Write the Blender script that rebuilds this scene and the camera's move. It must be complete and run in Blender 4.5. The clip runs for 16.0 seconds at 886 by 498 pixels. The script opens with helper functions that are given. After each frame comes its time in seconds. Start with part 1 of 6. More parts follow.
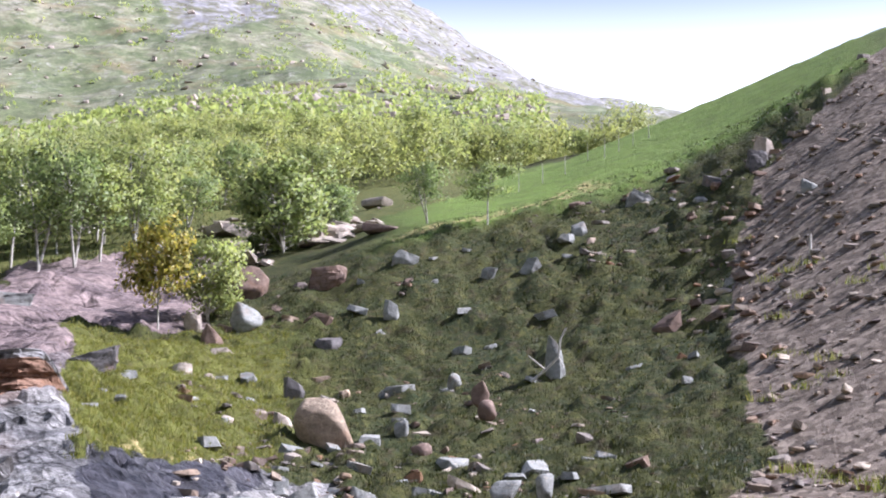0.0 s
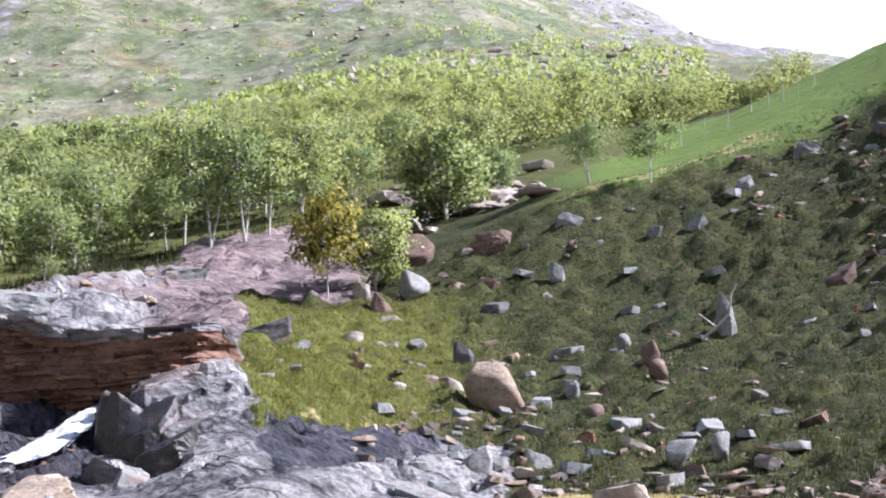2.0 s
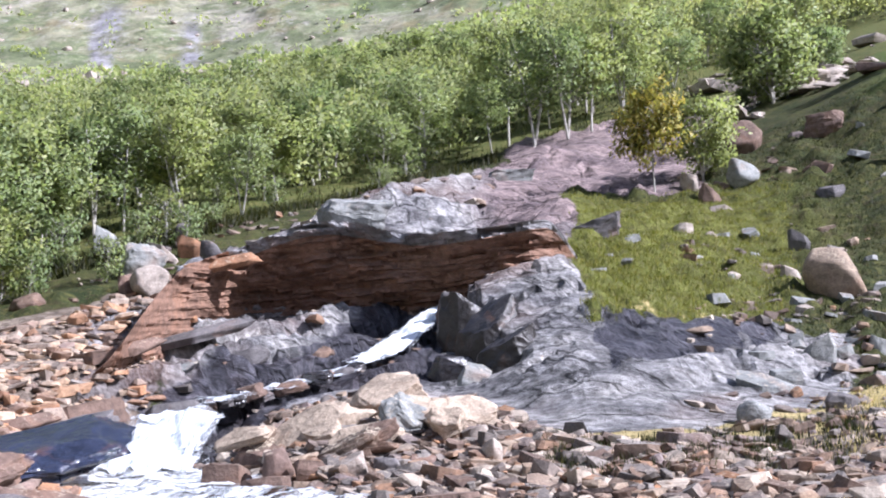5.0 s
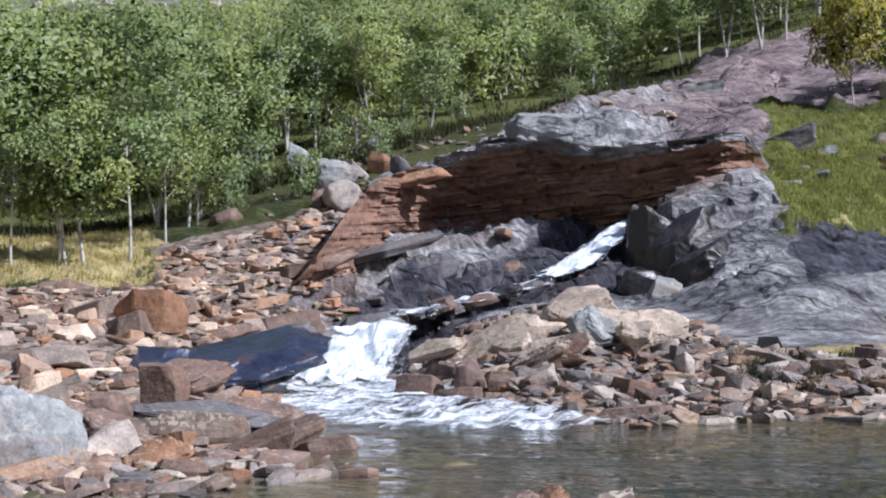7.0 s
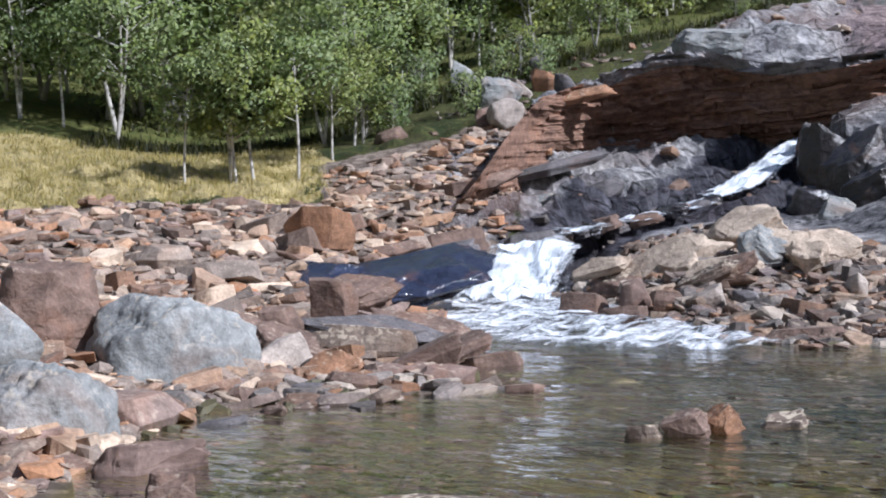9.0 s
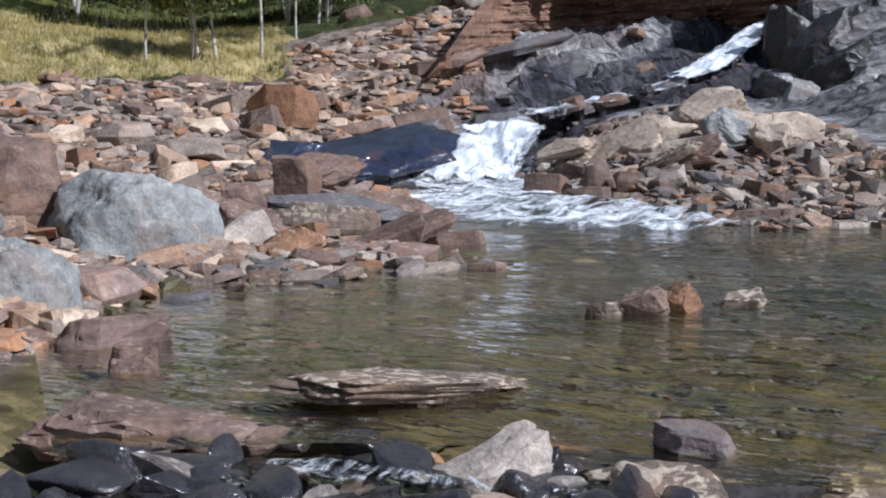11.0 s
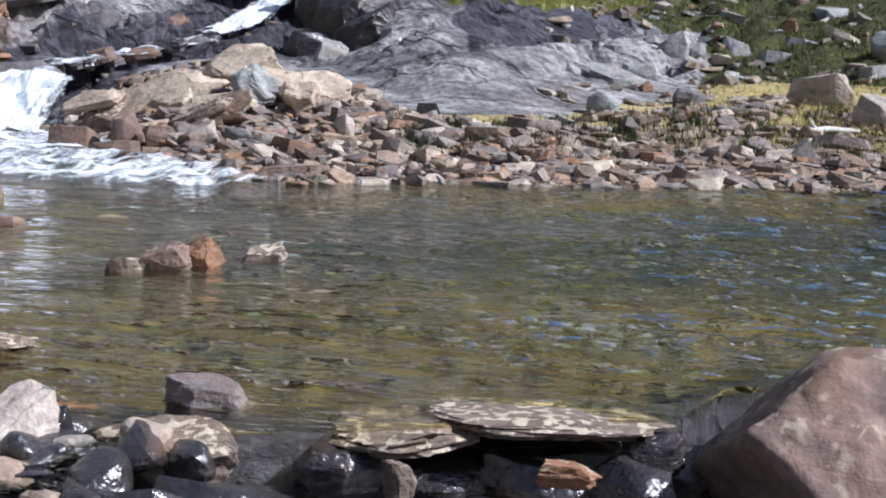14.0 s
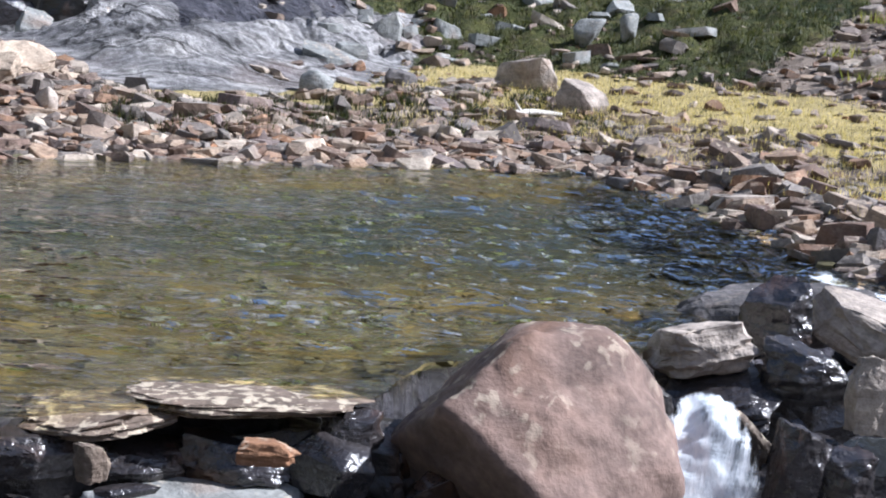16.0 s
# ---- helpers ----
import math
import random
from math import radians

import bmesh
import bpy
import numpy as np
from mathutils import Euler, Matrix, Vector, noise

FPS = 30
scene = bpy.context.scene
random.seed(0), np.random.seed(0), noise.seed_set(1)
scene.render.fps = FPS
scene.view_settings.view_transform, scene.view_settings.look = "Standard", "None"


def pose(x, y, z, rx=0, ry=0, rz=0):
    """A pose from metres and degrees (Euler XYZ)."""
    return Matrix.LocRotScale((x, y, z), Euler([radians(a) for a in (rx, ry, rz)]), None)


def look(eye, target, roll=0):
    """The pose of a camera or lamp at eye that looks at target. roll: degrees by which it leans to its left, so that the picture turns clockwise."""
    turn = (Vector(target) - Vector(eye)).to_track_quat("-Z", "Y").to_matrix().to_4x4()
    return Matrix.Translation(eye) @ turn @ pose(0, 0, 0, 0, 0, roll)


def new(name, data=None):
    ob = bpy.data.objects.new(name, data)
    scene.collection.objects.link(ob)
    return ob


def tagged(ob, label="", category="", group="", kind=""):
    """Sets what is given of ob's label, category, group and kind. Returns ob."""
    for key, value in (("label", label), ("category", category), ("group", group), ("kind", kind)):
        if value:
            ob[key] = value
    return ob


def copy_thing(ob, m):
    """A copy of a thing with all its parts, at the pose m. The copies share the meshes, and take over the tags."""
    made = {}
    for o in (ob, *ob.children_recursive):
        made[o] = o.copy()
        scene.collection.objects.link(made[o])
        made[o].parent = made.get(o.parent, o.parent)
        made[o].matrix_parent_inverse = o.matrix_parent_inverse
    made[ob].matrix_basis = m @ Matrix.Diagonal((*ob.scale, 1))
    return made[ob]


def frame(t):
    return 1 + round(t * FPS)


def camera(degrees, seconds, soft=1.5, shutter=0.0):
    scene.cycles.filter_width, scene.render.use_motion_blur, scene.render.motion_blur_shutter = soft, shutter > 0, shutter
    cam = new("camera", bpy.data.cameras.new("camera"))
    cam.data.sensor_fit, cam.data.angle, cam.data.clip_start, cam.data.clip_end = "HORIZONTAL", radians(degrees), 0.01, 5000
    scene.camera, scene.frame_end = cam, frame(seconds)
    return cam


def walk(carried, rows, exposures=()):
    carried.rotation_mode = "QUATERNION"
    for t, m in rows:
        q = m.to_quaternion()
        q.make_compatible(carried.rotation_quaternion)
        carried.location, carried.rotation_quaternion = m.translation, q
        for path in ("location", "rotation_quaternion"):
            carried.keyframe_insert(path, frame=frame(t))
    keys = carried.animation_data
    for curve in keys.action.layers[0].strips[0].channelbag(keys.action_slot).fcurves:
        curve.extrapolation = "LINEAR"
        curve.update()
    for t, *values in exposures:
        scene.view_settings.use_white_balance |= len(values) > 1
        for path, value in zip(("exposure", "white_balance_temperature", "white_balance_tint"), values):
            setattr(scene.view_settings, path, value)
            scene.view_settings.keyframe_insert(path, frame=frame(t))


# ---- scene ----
cam = camera(35.66, 16.0, soft=2.0)
METRES, EYE, TILT, LEAN, TURN = 0.5, 2.4, 9.0, -1.0, 0.0
ROWS = [
    (0, 0.0000, 0.0000, 0.0000, 0.00, 0.00, -0.00),
    (0.5, -0.0336, -0.0006, -0.0067, 1.92, -0.39, 0.90),
    (1, -0.0586, -0.0018, -0.0123, 3.34, -0.70, 1.45),
    (1.5, -0.0863, -0.0038, -0.0152, 4.92, -0.87, 1.95),
    (2, -0.1179, -0.0073, -0.0239, 6.72, -1.37, 2.36),
    (2.5, -0.1499, -0.0119, -0.0356, 8.52, -2.04, 3.04),
    (3, -0.1887, -0.0189, -0.0428, 10.74, -2.46, 3.39),
    (3.5, -0.2276, -0.0280, -0.0592, 12.93, -3.40, 4.19),
    (4, -0.2735, -0.0404, -0.0660, 15.57, -3.80, 5.10),
    (4.5, -0.3126, -0.0528, -0.0718, 17.86, -4.14, 5.65),
    (6.8, -0.4636, -0.1225, -0.1232, 26.95, -7.13, 7.18),
    (7, -0.4745, -0.1289, -0.1266, 27.66, -7.33, 7.16),
    (7.5, -0.4972, -0.1436, -0.1393, 29.11, -8.07, 7.26),
    (8, -0.5241, -0.1622, -0.1532, 30.86, -8.89, 7.51),
    (8.5, -0.5516, -0.1817, -0.1618, 32.68, -9.40, 7.92),
    (9, -0.5758, -0.2000, -0.1685, 34.39, -9.79, 7.87),
    (9.2, -0.5832, -0.2065, -0.1739, 34.97, -10.11, 7.58),
    (11.3, -0.5397, -0.2008, -0.2645, 32.25, -15.44, 6.48),
    (11.5, -0.5223, -0.1895, -0.2650, 31.08, -15.46, 6.21),
    (12, -0.4684, -0.1591, -0.2710, 27.51, -15.81, 5.70),
    (12.5, -0.4178, -0.1366, -0.2828, 24.40, -16.49, 4.83),
    (13, -0.3698, -0.1199, -0.2979, 21.40, -17.38, 4.44),
    (13.5, -0.3063, -0.0977, -0.3035, 17.78, -17.69, 3.06),
    (14, -0.2526, -0.0837, -0.3107, 14.81, -18.11, 1.84),
    (14.5, -0.2058, -0.0744, -0.3176, 12.29, -18.52, 0.74),
    (15, -0.1583, -0.0675, -0.3246, 9.59, -18.94, 0.13),
    (15.5, -0.1052, -0.0604, -0.3258, 6.71, -19.01, -0.93),
    (16, -0.0512, -0.0558, -0.3252, 3.76, -18.99, -1.91),
]
walk(cam, [(t, pose(0, 0, EYE, TILT, LEAN, TURN) @ pose(METRES * x, METRES * y, METRES * z, 90 + pitch, roll, yaw)) for t, x, y, z, yaw, pitch, roll in ROWS],
     exposures=[(0, 1.12, 5830, 21), (1.5, 1.07, 5780, 21), (3.5, 1.02, 5720, 20), (4.5, 1.03, 5720, 20), (7, 0.36, 5600, 15), (9, 0.31, 5600, 14), (12.5, -0.05, 5650, 12), (14.5, 0.72, 5700, 13), (16, 0.85, 5700, 13)])

# ---- world, sun ----
SUN_AZ, SUN_EL = -84.0, 42.0  # bearing (left of straight ahead is positive) and height
world = bpy.data.worlds.new("world")
scene.world = world
world.use_nodes = True
wt = world.node_tree
sky = wt.nodes.new("ShaderNodeTexSky")
sky.sky_type = "NISHITA"
sky.sun_disc = False
sky.sun_elevation = radians(SUN_EL)
sky.sun_rotation = radians(-SUN_AZ)
sky.dust_density = 1.5
hz = wt.nodes.new("ShaderNodeMix")   # thin high haze over the whole sky
hz.data_type = "RGBA"
hz.inputs[7].default_value = (22.0, 22.4, 22.8, 1)
wc, ws = wt.nodes.new("ShaderNodeTexCoord"), wt.nodes.new("ShaderNodeSeparateXYZ")
wm = wt.nodes.new("ShaderNodeMapRange")   # thick at the skyline, clear blue overhead
wm.interpolation_type = "SMOOTHSTEP"
for slot, val in zip((1, 2, 3, 4), (0.19, 0.37, 0.82, 0.01)):
    wm.inputs[slot].default_value = val
wt.links.new(wc.outputs["Generated"], ws.inputs[0])
wt.links.new(ws.outputs[2], wm.inputs[0])
wt.links.new(wm.outputs[0], hz.inputs[0])
wt.links.new(sky.outputs[0], hz.inputs[6])
wt.links.new(hz.outputs[2], wt.nodes["Background"].inputs[0])
wt.nodes["Background"].inputs[1].default_value = 0.07
sun = new("sun", bpy.data.lights.new("sun", "SUN"))
sun.data.energy, sun.data.angle, sun.data.color = 5.0, radians(0.5), (1.0, 0.975, 0.94)
sd = Vector((-math.sin(radians(SUN_AZ)) * math.cos(radians(SUN_EL)), math.cos(radians(SUN_AZ)) * math.cos(radians(SUN_EL)), math.sin(radians(SUN_EL))))
sun.matrix_world = look(sd * 100, (0, 0, 0))

# ---- materials ----

def material(name):
    m = bpy.data.materials.new(name)
    m.use_nodes = True
    nt = m.node_tree
    return m, nt, nt.nodes["Principled BSDF"]


def node(nt, kind, **sets):
    n = nt.nodes.new("ShaderNode" + kind)
    for k, v in sets.items():
        n.inputs[k.replace("_", " ")].default_value = v
    return n


def coords(nt, scale=(1, 1, 1), rot=(0, 0, 0)):
    tc = nt.nodes.new("ShaderNodeTexCoord")
    mp = nt.nodes.new("ShaderNodeMapping")
    mp.inputs["Scale"].default_value, mp.inputs["Rotation"].default_value = scale, [radians(a) for a in rot]
    nt.links.new(tc.outputs["Object"], mp.inputs[0])
    return mp.outputs[0]


def position(nt, scale=(1, 1, 1), rot=(0, 0, 0)):
    mp = nt.nodes.new("ShaderNodeMapping")
    mp.inputs["Scale"].default_value, mp.inputs["Rotation"].default_value = scale, [radians(a) for a in rot]
    nt.links.new(nt.nodes.new("ShaderNodeNewGeometry").outputs["Position"], mp.inputs[0])
    return mp.outputs[0]


def noise_tex(nt, vec, scale, detail=6, rough=0.6, distort=0.0):
    n = node(nt, "TexNoise", Scale=scale, Detail=detail, Roughness=rough, Distortion=distort)
    nt.links.new(vec, n.inputs["Vector"])
    return n.outputs[0]


def ramp(nt, fac, stops, interp="LINEAR"):
    r = nt.nodes.new("ShaderNodeValToRGB")
    cr = r.color_ramp
    cr.interpolation = interp
    while len(cr.elements) < len(stops):
        cr.elements.new(0.5)
    for e, (p, c) in zip(cr.elements, stops):
        e.position = p
        e.color = (*c, 1) if len(c) == 3 else c
    nt.links.new(fac, r.inputs[0])
    return r.outputs[0]


def mixc(nt, fac, a, b, mode="MIX"):
    n = nt.nodes.new("ShaderNodeMix")
    n.data_type, n.blend_type = "RGBA", mode
    for sock, v in ((n.inputs[0], fac), (n.inputs[6], a), (n.inputs[7], b)):
        if isinstance(v, (int, float)):
            sock.default_value = v
        elif isinstance(v, tuple):
            sock.default_value = (*v, 1)
        else:
            nt.links.new(v, sock)
    return n.outputs[2]


def maths(nt, op, a, b=0.0, clamp=False):
    n = nt.nodes.new("ShaderNodeMath")
    n.operation, n.use_clamp = op, clamp
    for sock, v in zip(n.inputs, (a, b)):
        if isinstance(v, (int, float)):
            sock.default_value = v
        else:
            nt.links.new(v, sock)
    return n.outputs[0]


def bump(nt, bsdf, height, strength=0.5, dist=0.05, before=None):
    n = node(nt, "Bump", Strength=strength, Distance=dist)
    nt.links.new(height, n.inputs["Height"])
    if before is not None:
        nt.links.new(before, n.inputs["Normal"])
    nt.links.new(n.outputs[0], bsdf.inputs["Normal"])
    return n.outputs[0]


def grey(v):
    return (v, v, v)


STONE = [(0.0, (0.087, 0.074, 0.067)), (0.16, (0.232, 0.202, 0.177)), (0.32, (0.126, 0.082, 0.063)), (0.48, (0.29, 0.221, 0.16)), (0.58, (0.242, 0.124, 0.063)), (0.66, (0.251, 0.202, 0.16)), (0.76, (0.445, 0.377, 0.302)), (0.84, (0.174, 0.106, 0.071)), (0.93, (0.106, 0.078, 0.063)), (1.0, (0.213, 0.17, 0.16))]


def stone_mat(name, tint=None, island=False, lichen=0.5, size=1.0, rough=0.85, crust=0.0, gain=(1, 1, 1), relief=0.5):
    """Weathered stone; tint: one colour, or None for a colour of its own for every stone."""
    m, nt, b = material(name)
    v = position(nt)
    if tint is None:
        if island:
            src = nt.nodes.new("ShaderNodeNewGeometry").outputs["Random Per Island"]
        else:
            src = nt.nodes.new("ShaderNodeObjectInfo").outputs["Random"]
        base = ramp(nt, src, [(p, tuple(c * k for c, k in zip(col, gain))) for p, col in STONE])
    else:
        rgb = nt.nodes.new("ShaderNodeRGB")
        rgb.outputs[0].default_value = (*tint, 1)
        base = rgb.outputs[0]
    big = noise_tex(nt, v, 1.6 / size, 5, 0.65)
    fine = noise_tex(nt, v, 26 / size, 3, 0.6)
    streak = noise_tex(nt, coords(nt, (0.8, 0.8, 5), (9, 6, 0)), 2.0, 4, 0.6, 0.25)
    col = mixc(nt, 0.75, base, ramp(nt, big, [(0.25, grey(0.45)), (0.5, grey(1.0)), (0.75, grey(1.45))]), "MULTIPLY")
    col = mixc(nt, 0.4, col, ramp(nt, fine, [(0.3, grey(0.5)), (0.5, grey(1.0)), (0.7, grey(1.5))]), "MULTIPLY")
    mid = noise_tex(nt, v, 4.5 / size, 5, 0.62, 0.1)
    col = mixc(nt, 0.6, col, ramp(nt, mid, [(0.32, grey(0.42)), (0.48, grey(1.0)), (0.7, grey(1.35))]), "MULTIPLY")
    col = mixc(nt, 0.2, col, ramp(nt, streak, [(0.36, grey(0.45)), (0.5, grey(1.0)), (0.64, grey(1.35))]), "MULTIPLY")
    rust = ramp(nt, noise_tex(nt, v, 0.9 / size, 4, 0.6, 0.8), [(0.55, grey(0)), (0.72, grey(0.3))])
    col = mixc(nt, rust, col, (0.30, 0.13, 0.05))
    if lichen:
        spot = maths(nt, "MULTIPLY", ramp(nt, noise_tex(nt, v, 13.0 / size, 4, 0.5, 0.3), [(0.55 - crust, grey(0)), (0.60 - crust, grey(1))]), ramp(nt, noise_tex(nt, v, 3.4 / size, 3), [(0.42 - crust, grey(0)), (0.52 - crust, grey(lichen))]))
        nz = nt.nodes.new("ShaderNodeSeparateXYZ")
        nt.links.new(nt.nodes.new("ShaderNodeNewGeometry").outputs["Normal"], nz.inputs[0])
        spot = maths(nt, "MULTIPLY", spot, ramp(nt, nz.outputs[2], [(0.25, grey(0.06)), (0.75, grey(1))]))
        col = mixc(nt, spot, col, (0.52, 0.44, 0.33))
    nt.links.new(col, b.inputs["Base Color"])
    b.inputs["Roughness"].default_value = rough
    if rough < 0.3:
        b.inputs["Specular IOR Level"].default_value = 1.0
    h = maths(nt, "ADD", maths(nt, "ADD", maths(nt, "MULTIPLY", streak, 0.35), maths(nt, "MULTIPLY", mid, 1.6)), maths(nt, "MULTIPLY", fine, 0.12))
    bump(nt, b, h, relief, 0.07 * size)
    return m


def ground_mat():
    m, nt, b = material("ground")
    v = coords(nt)
    L = nt.links

    def attr(name):
        a = nt.nodes.new("ShaderNodeAttribute")
        a.attribute_name = name
        s = nt.nodes.new("ShaderNodeSeparateColor")
        L.new(a.outputs["Color"], s.inputs[0])
        return s.outputs

    m1, m2 = attr("cover"), attr("cover_two")
    n1, n2, n3 = noise_tex(nt, v, 0.35, 6), noise_tex(nt, v, 2.3, 8, 0.7), noise_tex(nt, v, 14, 6, 0.7)
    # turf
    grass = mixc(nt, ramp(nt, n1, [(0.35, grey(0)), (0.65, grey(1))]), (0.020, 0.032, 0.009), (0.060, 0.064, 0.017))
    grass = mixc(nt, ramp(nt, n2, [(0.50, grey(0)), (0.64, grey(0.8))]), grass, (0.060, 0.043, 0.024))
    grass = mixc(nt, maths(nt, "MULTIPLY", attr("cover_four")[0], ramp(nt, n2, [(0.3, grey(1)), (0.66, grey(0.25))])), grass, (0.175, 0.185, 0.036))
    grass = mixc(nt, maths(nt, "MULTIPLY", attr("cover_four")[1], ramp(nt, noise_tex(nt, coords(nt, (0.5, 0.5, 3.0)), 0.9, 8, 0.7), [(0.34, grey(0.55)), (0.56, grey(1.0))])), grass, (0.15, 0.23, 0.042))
    grass = mixc(nt, ramp(nt, noise_tex(nt, v, 4.2, 9, 0.72), [(0.50, grey(0)), (0.60, grey(0.6))]), grass, (0.12, 0.115, 0.032))
    grass = mixc(nt, 0.8, grass, ramp(nt, n3, [(0.3, grey(0.45)), (0.5, grey(1)), (0.7, grey(1.6))]), "MULTIPLY")
    # bare rock with streaks along the beds
    sv = coords(nt, (0.75, 1.9, 1.9), (0, 0, -58))
    s1, s2 = noise_tex(nt, sv, 0.55, 10, 0.68), noise_tex(nt, sv, 2.6, 8, 0.75)
    rock = ramp(nt, s1, [(0.34, (0.105, 0.10, 0.105)), (0.45, (0.20, 0.195, 0.198)), (0.54, (0.30, 0.29, 0.285)), (0.66, (0.42, 0.40, 0.38))])
    rock = mixc(nt, 0.75, rock, ramp(nt, s2, [(0.36, grey(0.35)), (0.5, grey(1.0)), (0.62, grey(1.5))]), "MULTIPLY")
    rock = mixc(nt, 0.7, rock, ramp(nt, noise_tex(nt, v, 1.3, 10, 0.75), [(0.38, grey(0.42)), (0.5, grey(1.0)), (0.62, grey(1.55))]), "MULTIPLY")
    rock = mixc(nt, 0.5, rock, ramp(nt, noise_tex(nt, v, 9, 5, 0.7), [(0.36, grey(0.45)), (0.5, grey(1.0)), (0.64, grey(1.5))]), "MULTIPLY")
    vc = node(nt, "TexVoronoi", Scale=0.42)
    vc.feature = "DISTANCE_TO_EDGE"
    wv = nt.nodes.new("ShaderNodeVectorMath")
    wv.operation = "MULTIPLY_ADD"
    wn = node(nt, "TexNoise", Scale=1.2, Detail=5)
    L.new(v, wn.inputs["Vector"])
    L.new(wn.outputs["Color"], wv.inputs[0])
    wv.inputs[1].default_value = (1.3, 1.3, 1.3)
    L.new(sv, wv.inputs[2])
    L.new(wv.outputs[0], vc.inputs["Vector"])
    seam = ramp(nt, vc.outputs["Distance"], [(0.0, grey(0)), (0.035, grey(1))])
    rock = mixc(nt, 1.0, rock, ramp(nt, seam, [(0, grey(0.25)), (1, grey(1))]), "MULTIPLY")
    rock = mixc(nt, ramp(nt, noise_tex(nt, v, 0.16, 4), [(0.5, grey(0)), (0.7, grey(0.55))]), rock, (0.27, 0.16, 0.12))
    purple = mixc(nt, ramp(nt, s1, [(0.35, grey(0)), (0.65, grey(1))]), (0.13, 0.10, 0.105), (0.36, 0.275, 0.26))
    rock = mixc(nt, m2[2], rock, mixc(nt, 0.75, mixc(nt, 0.8, purple, ramp(nt, s2, [(0.36, grey(0.4)), (0.62, grey(1.5))]), "MULTIPLY"), ramp(nt, seam, [(0, grey(0.25)), (1, grey(1))]), "MULTIPLY"))
    # gravel
    vg = node(nt, "TexVoronoi", Scale=5.0)
    L.new(v, vg.inputs["Vector"])
    gs = nt.nodes.new("ShaderNodeSeparateColor")
    L.new(vg.outputs["Color"], gs.inputs[0])
    gravel = ramp(nt, gs.outputs[0], [(0.0, (0.11, 0.085, 0.066)), (0.5, (0.185, 0.145, 0.114)), (1.0, (0.32, 0.262, 0.212))])
    gravel = mixc(nt, 0.7, gravel, ramp(nt, n2, [(0.3, grey(0.6)), (0.7, grey(1.35))]), "MULTIPLY")
    # straw-coloured grass
    straw = mixc(nt, ramp(nt, n2, [(0.35, grey(0)), (0.6, grey(1))]), (0.25, 0.205, 0.085), (0.46, 0.37, 0.175))
    straw = mixc(nt, 0.7, straw, ramp(nt, n3, [(0.3, grey(0.55)), (0.7, grey(1.5))]), "MULTIPLY")
    # forest floor
    floor = mixc(nt, ramp(nt, n2, [(0.4, grey(0)), (0.62, grey(1))]), (0.07, 0.092, 0.022), (0.145, 0.135, 0.04))
    # heath and fell on the far slopes
    fv = coords(nt, (1, 0.75, 1.2))
    f1 = noise_tex(nt, fv, 0.02, 10, 0.68)
    f2 = noise_tex(nt, fv, 0.11, 8, 0.72)
    # fell colours lifted a little in place of aerial haze
    fell = ramp(nt, f1, [(0.32, (0.12, 0.145, 0.085)), (0.45, (0.17, 0.185, 0.11)), (0.55, (0.23, 0.22, 0.15)), (0.68, (0.31, 0.285, 0.25))])
    fell = mixc(nt, ramp(nt, f2, [(0.52, grey(0)), (0.60, grey(0.7))]), fell, (0.07, 0.09, 0.04))
    boul = ramp(nt, noise_tex(nt, fv, 0.3, 6, 0.75), [(0.56, grey(0)), (0.63, grey(0.9))])
    fell = mixc(nt, maths(nt, "MULTIPLY", boul, 0.7), fell, (0.34, 0.32, 0.30))
    crag = ramp(nt, noise_tex(nt, coords(nt, (1, 1, 0.5)), 0.05, 10, 0.75, 1.0), [(0.34, (0.14, 0.136, 0.148)), (0.47, (0.22, 0.213, 0.222)), (0.64, (0.30, 0.29, 0.295))])
    crag = mixc(nt, ramp(nt, f2, [(0.46, grey(0)), (0.56, grey(0.85))]), crag, (0.12, 0.12, 0.06))
    f3 = noise_tex(nt, fv, 0.14, 9, 0.85)
    crag = mixc(nt, 0.8, crag, ramp(nt, f3, [(0.36, grey(0.45)), (0.5, grey(1)), (0.62, grey(1.7))]), "MULTIPLY")
    fell = mixc(nt, ramp(nt, noise_tex(nt, fv, 0.05, 8, 0.75), [(0.46, grey(0)), (0.56, grey(0.75))]), fell, (0.10, 0.125, 0.055))
    fell = mixc(nt, ramp(nt, noise_tex(nt, fv, 0.034, 8, 0.7), [(0.54, grey(0)), (0.62, grey(0.6))]), fell, (0.20, 0.155, 0.085))
    fell = mixc(nt, 0.85, fell, ramp(nt, f3, [(0.36, grey(0.5)), (0.5, grey(1)), (0.62, grey(1.6))]), "MULTIPLY")
    col = grass

    def sharp(x):
        return ramp(nt, maths(nt, "ADD", x, maths(nt, "MULTIPLY", maths(nt, "SUBTRACT", n2, 0.5), 1.1)), [(0.42, grey(0)), (0.56, grey(1))])

    col = mixc(nt, sharp(m1[2]), col, straw)
    col = mixc(nt, sharp(m2[0]), col, floor)
    col = mixc(nt, m2[1], col, fell)
    a3 = attr("cover_three")
    col = mixc(nt, sharp(a3[0]), col, crag)
    col = mixc(nt, sharp(m1[1]), col, gravel)
    rk = sharp(m1[0])
    col = mixc(nt, rk, col, rock)
    bedc = mixc(nt, ramp(nt, n2, [(0.35, grey(0)), (0.65, grey(1))]), (0.070, 0.056, 0.022), (0.215, 0.168, 0.075))
    bedc = mixc(nt, 0.6, bedc, ramp(nt, gs.outputs[0], [(0.2, grey(0.5)), (0.9, grey(1.6))]), "MULTIPLY")
    deep = nt.nodes.new("ShaderNodeSeparateXYZ")   # deep water's loss of light put into the bed colour, by depth
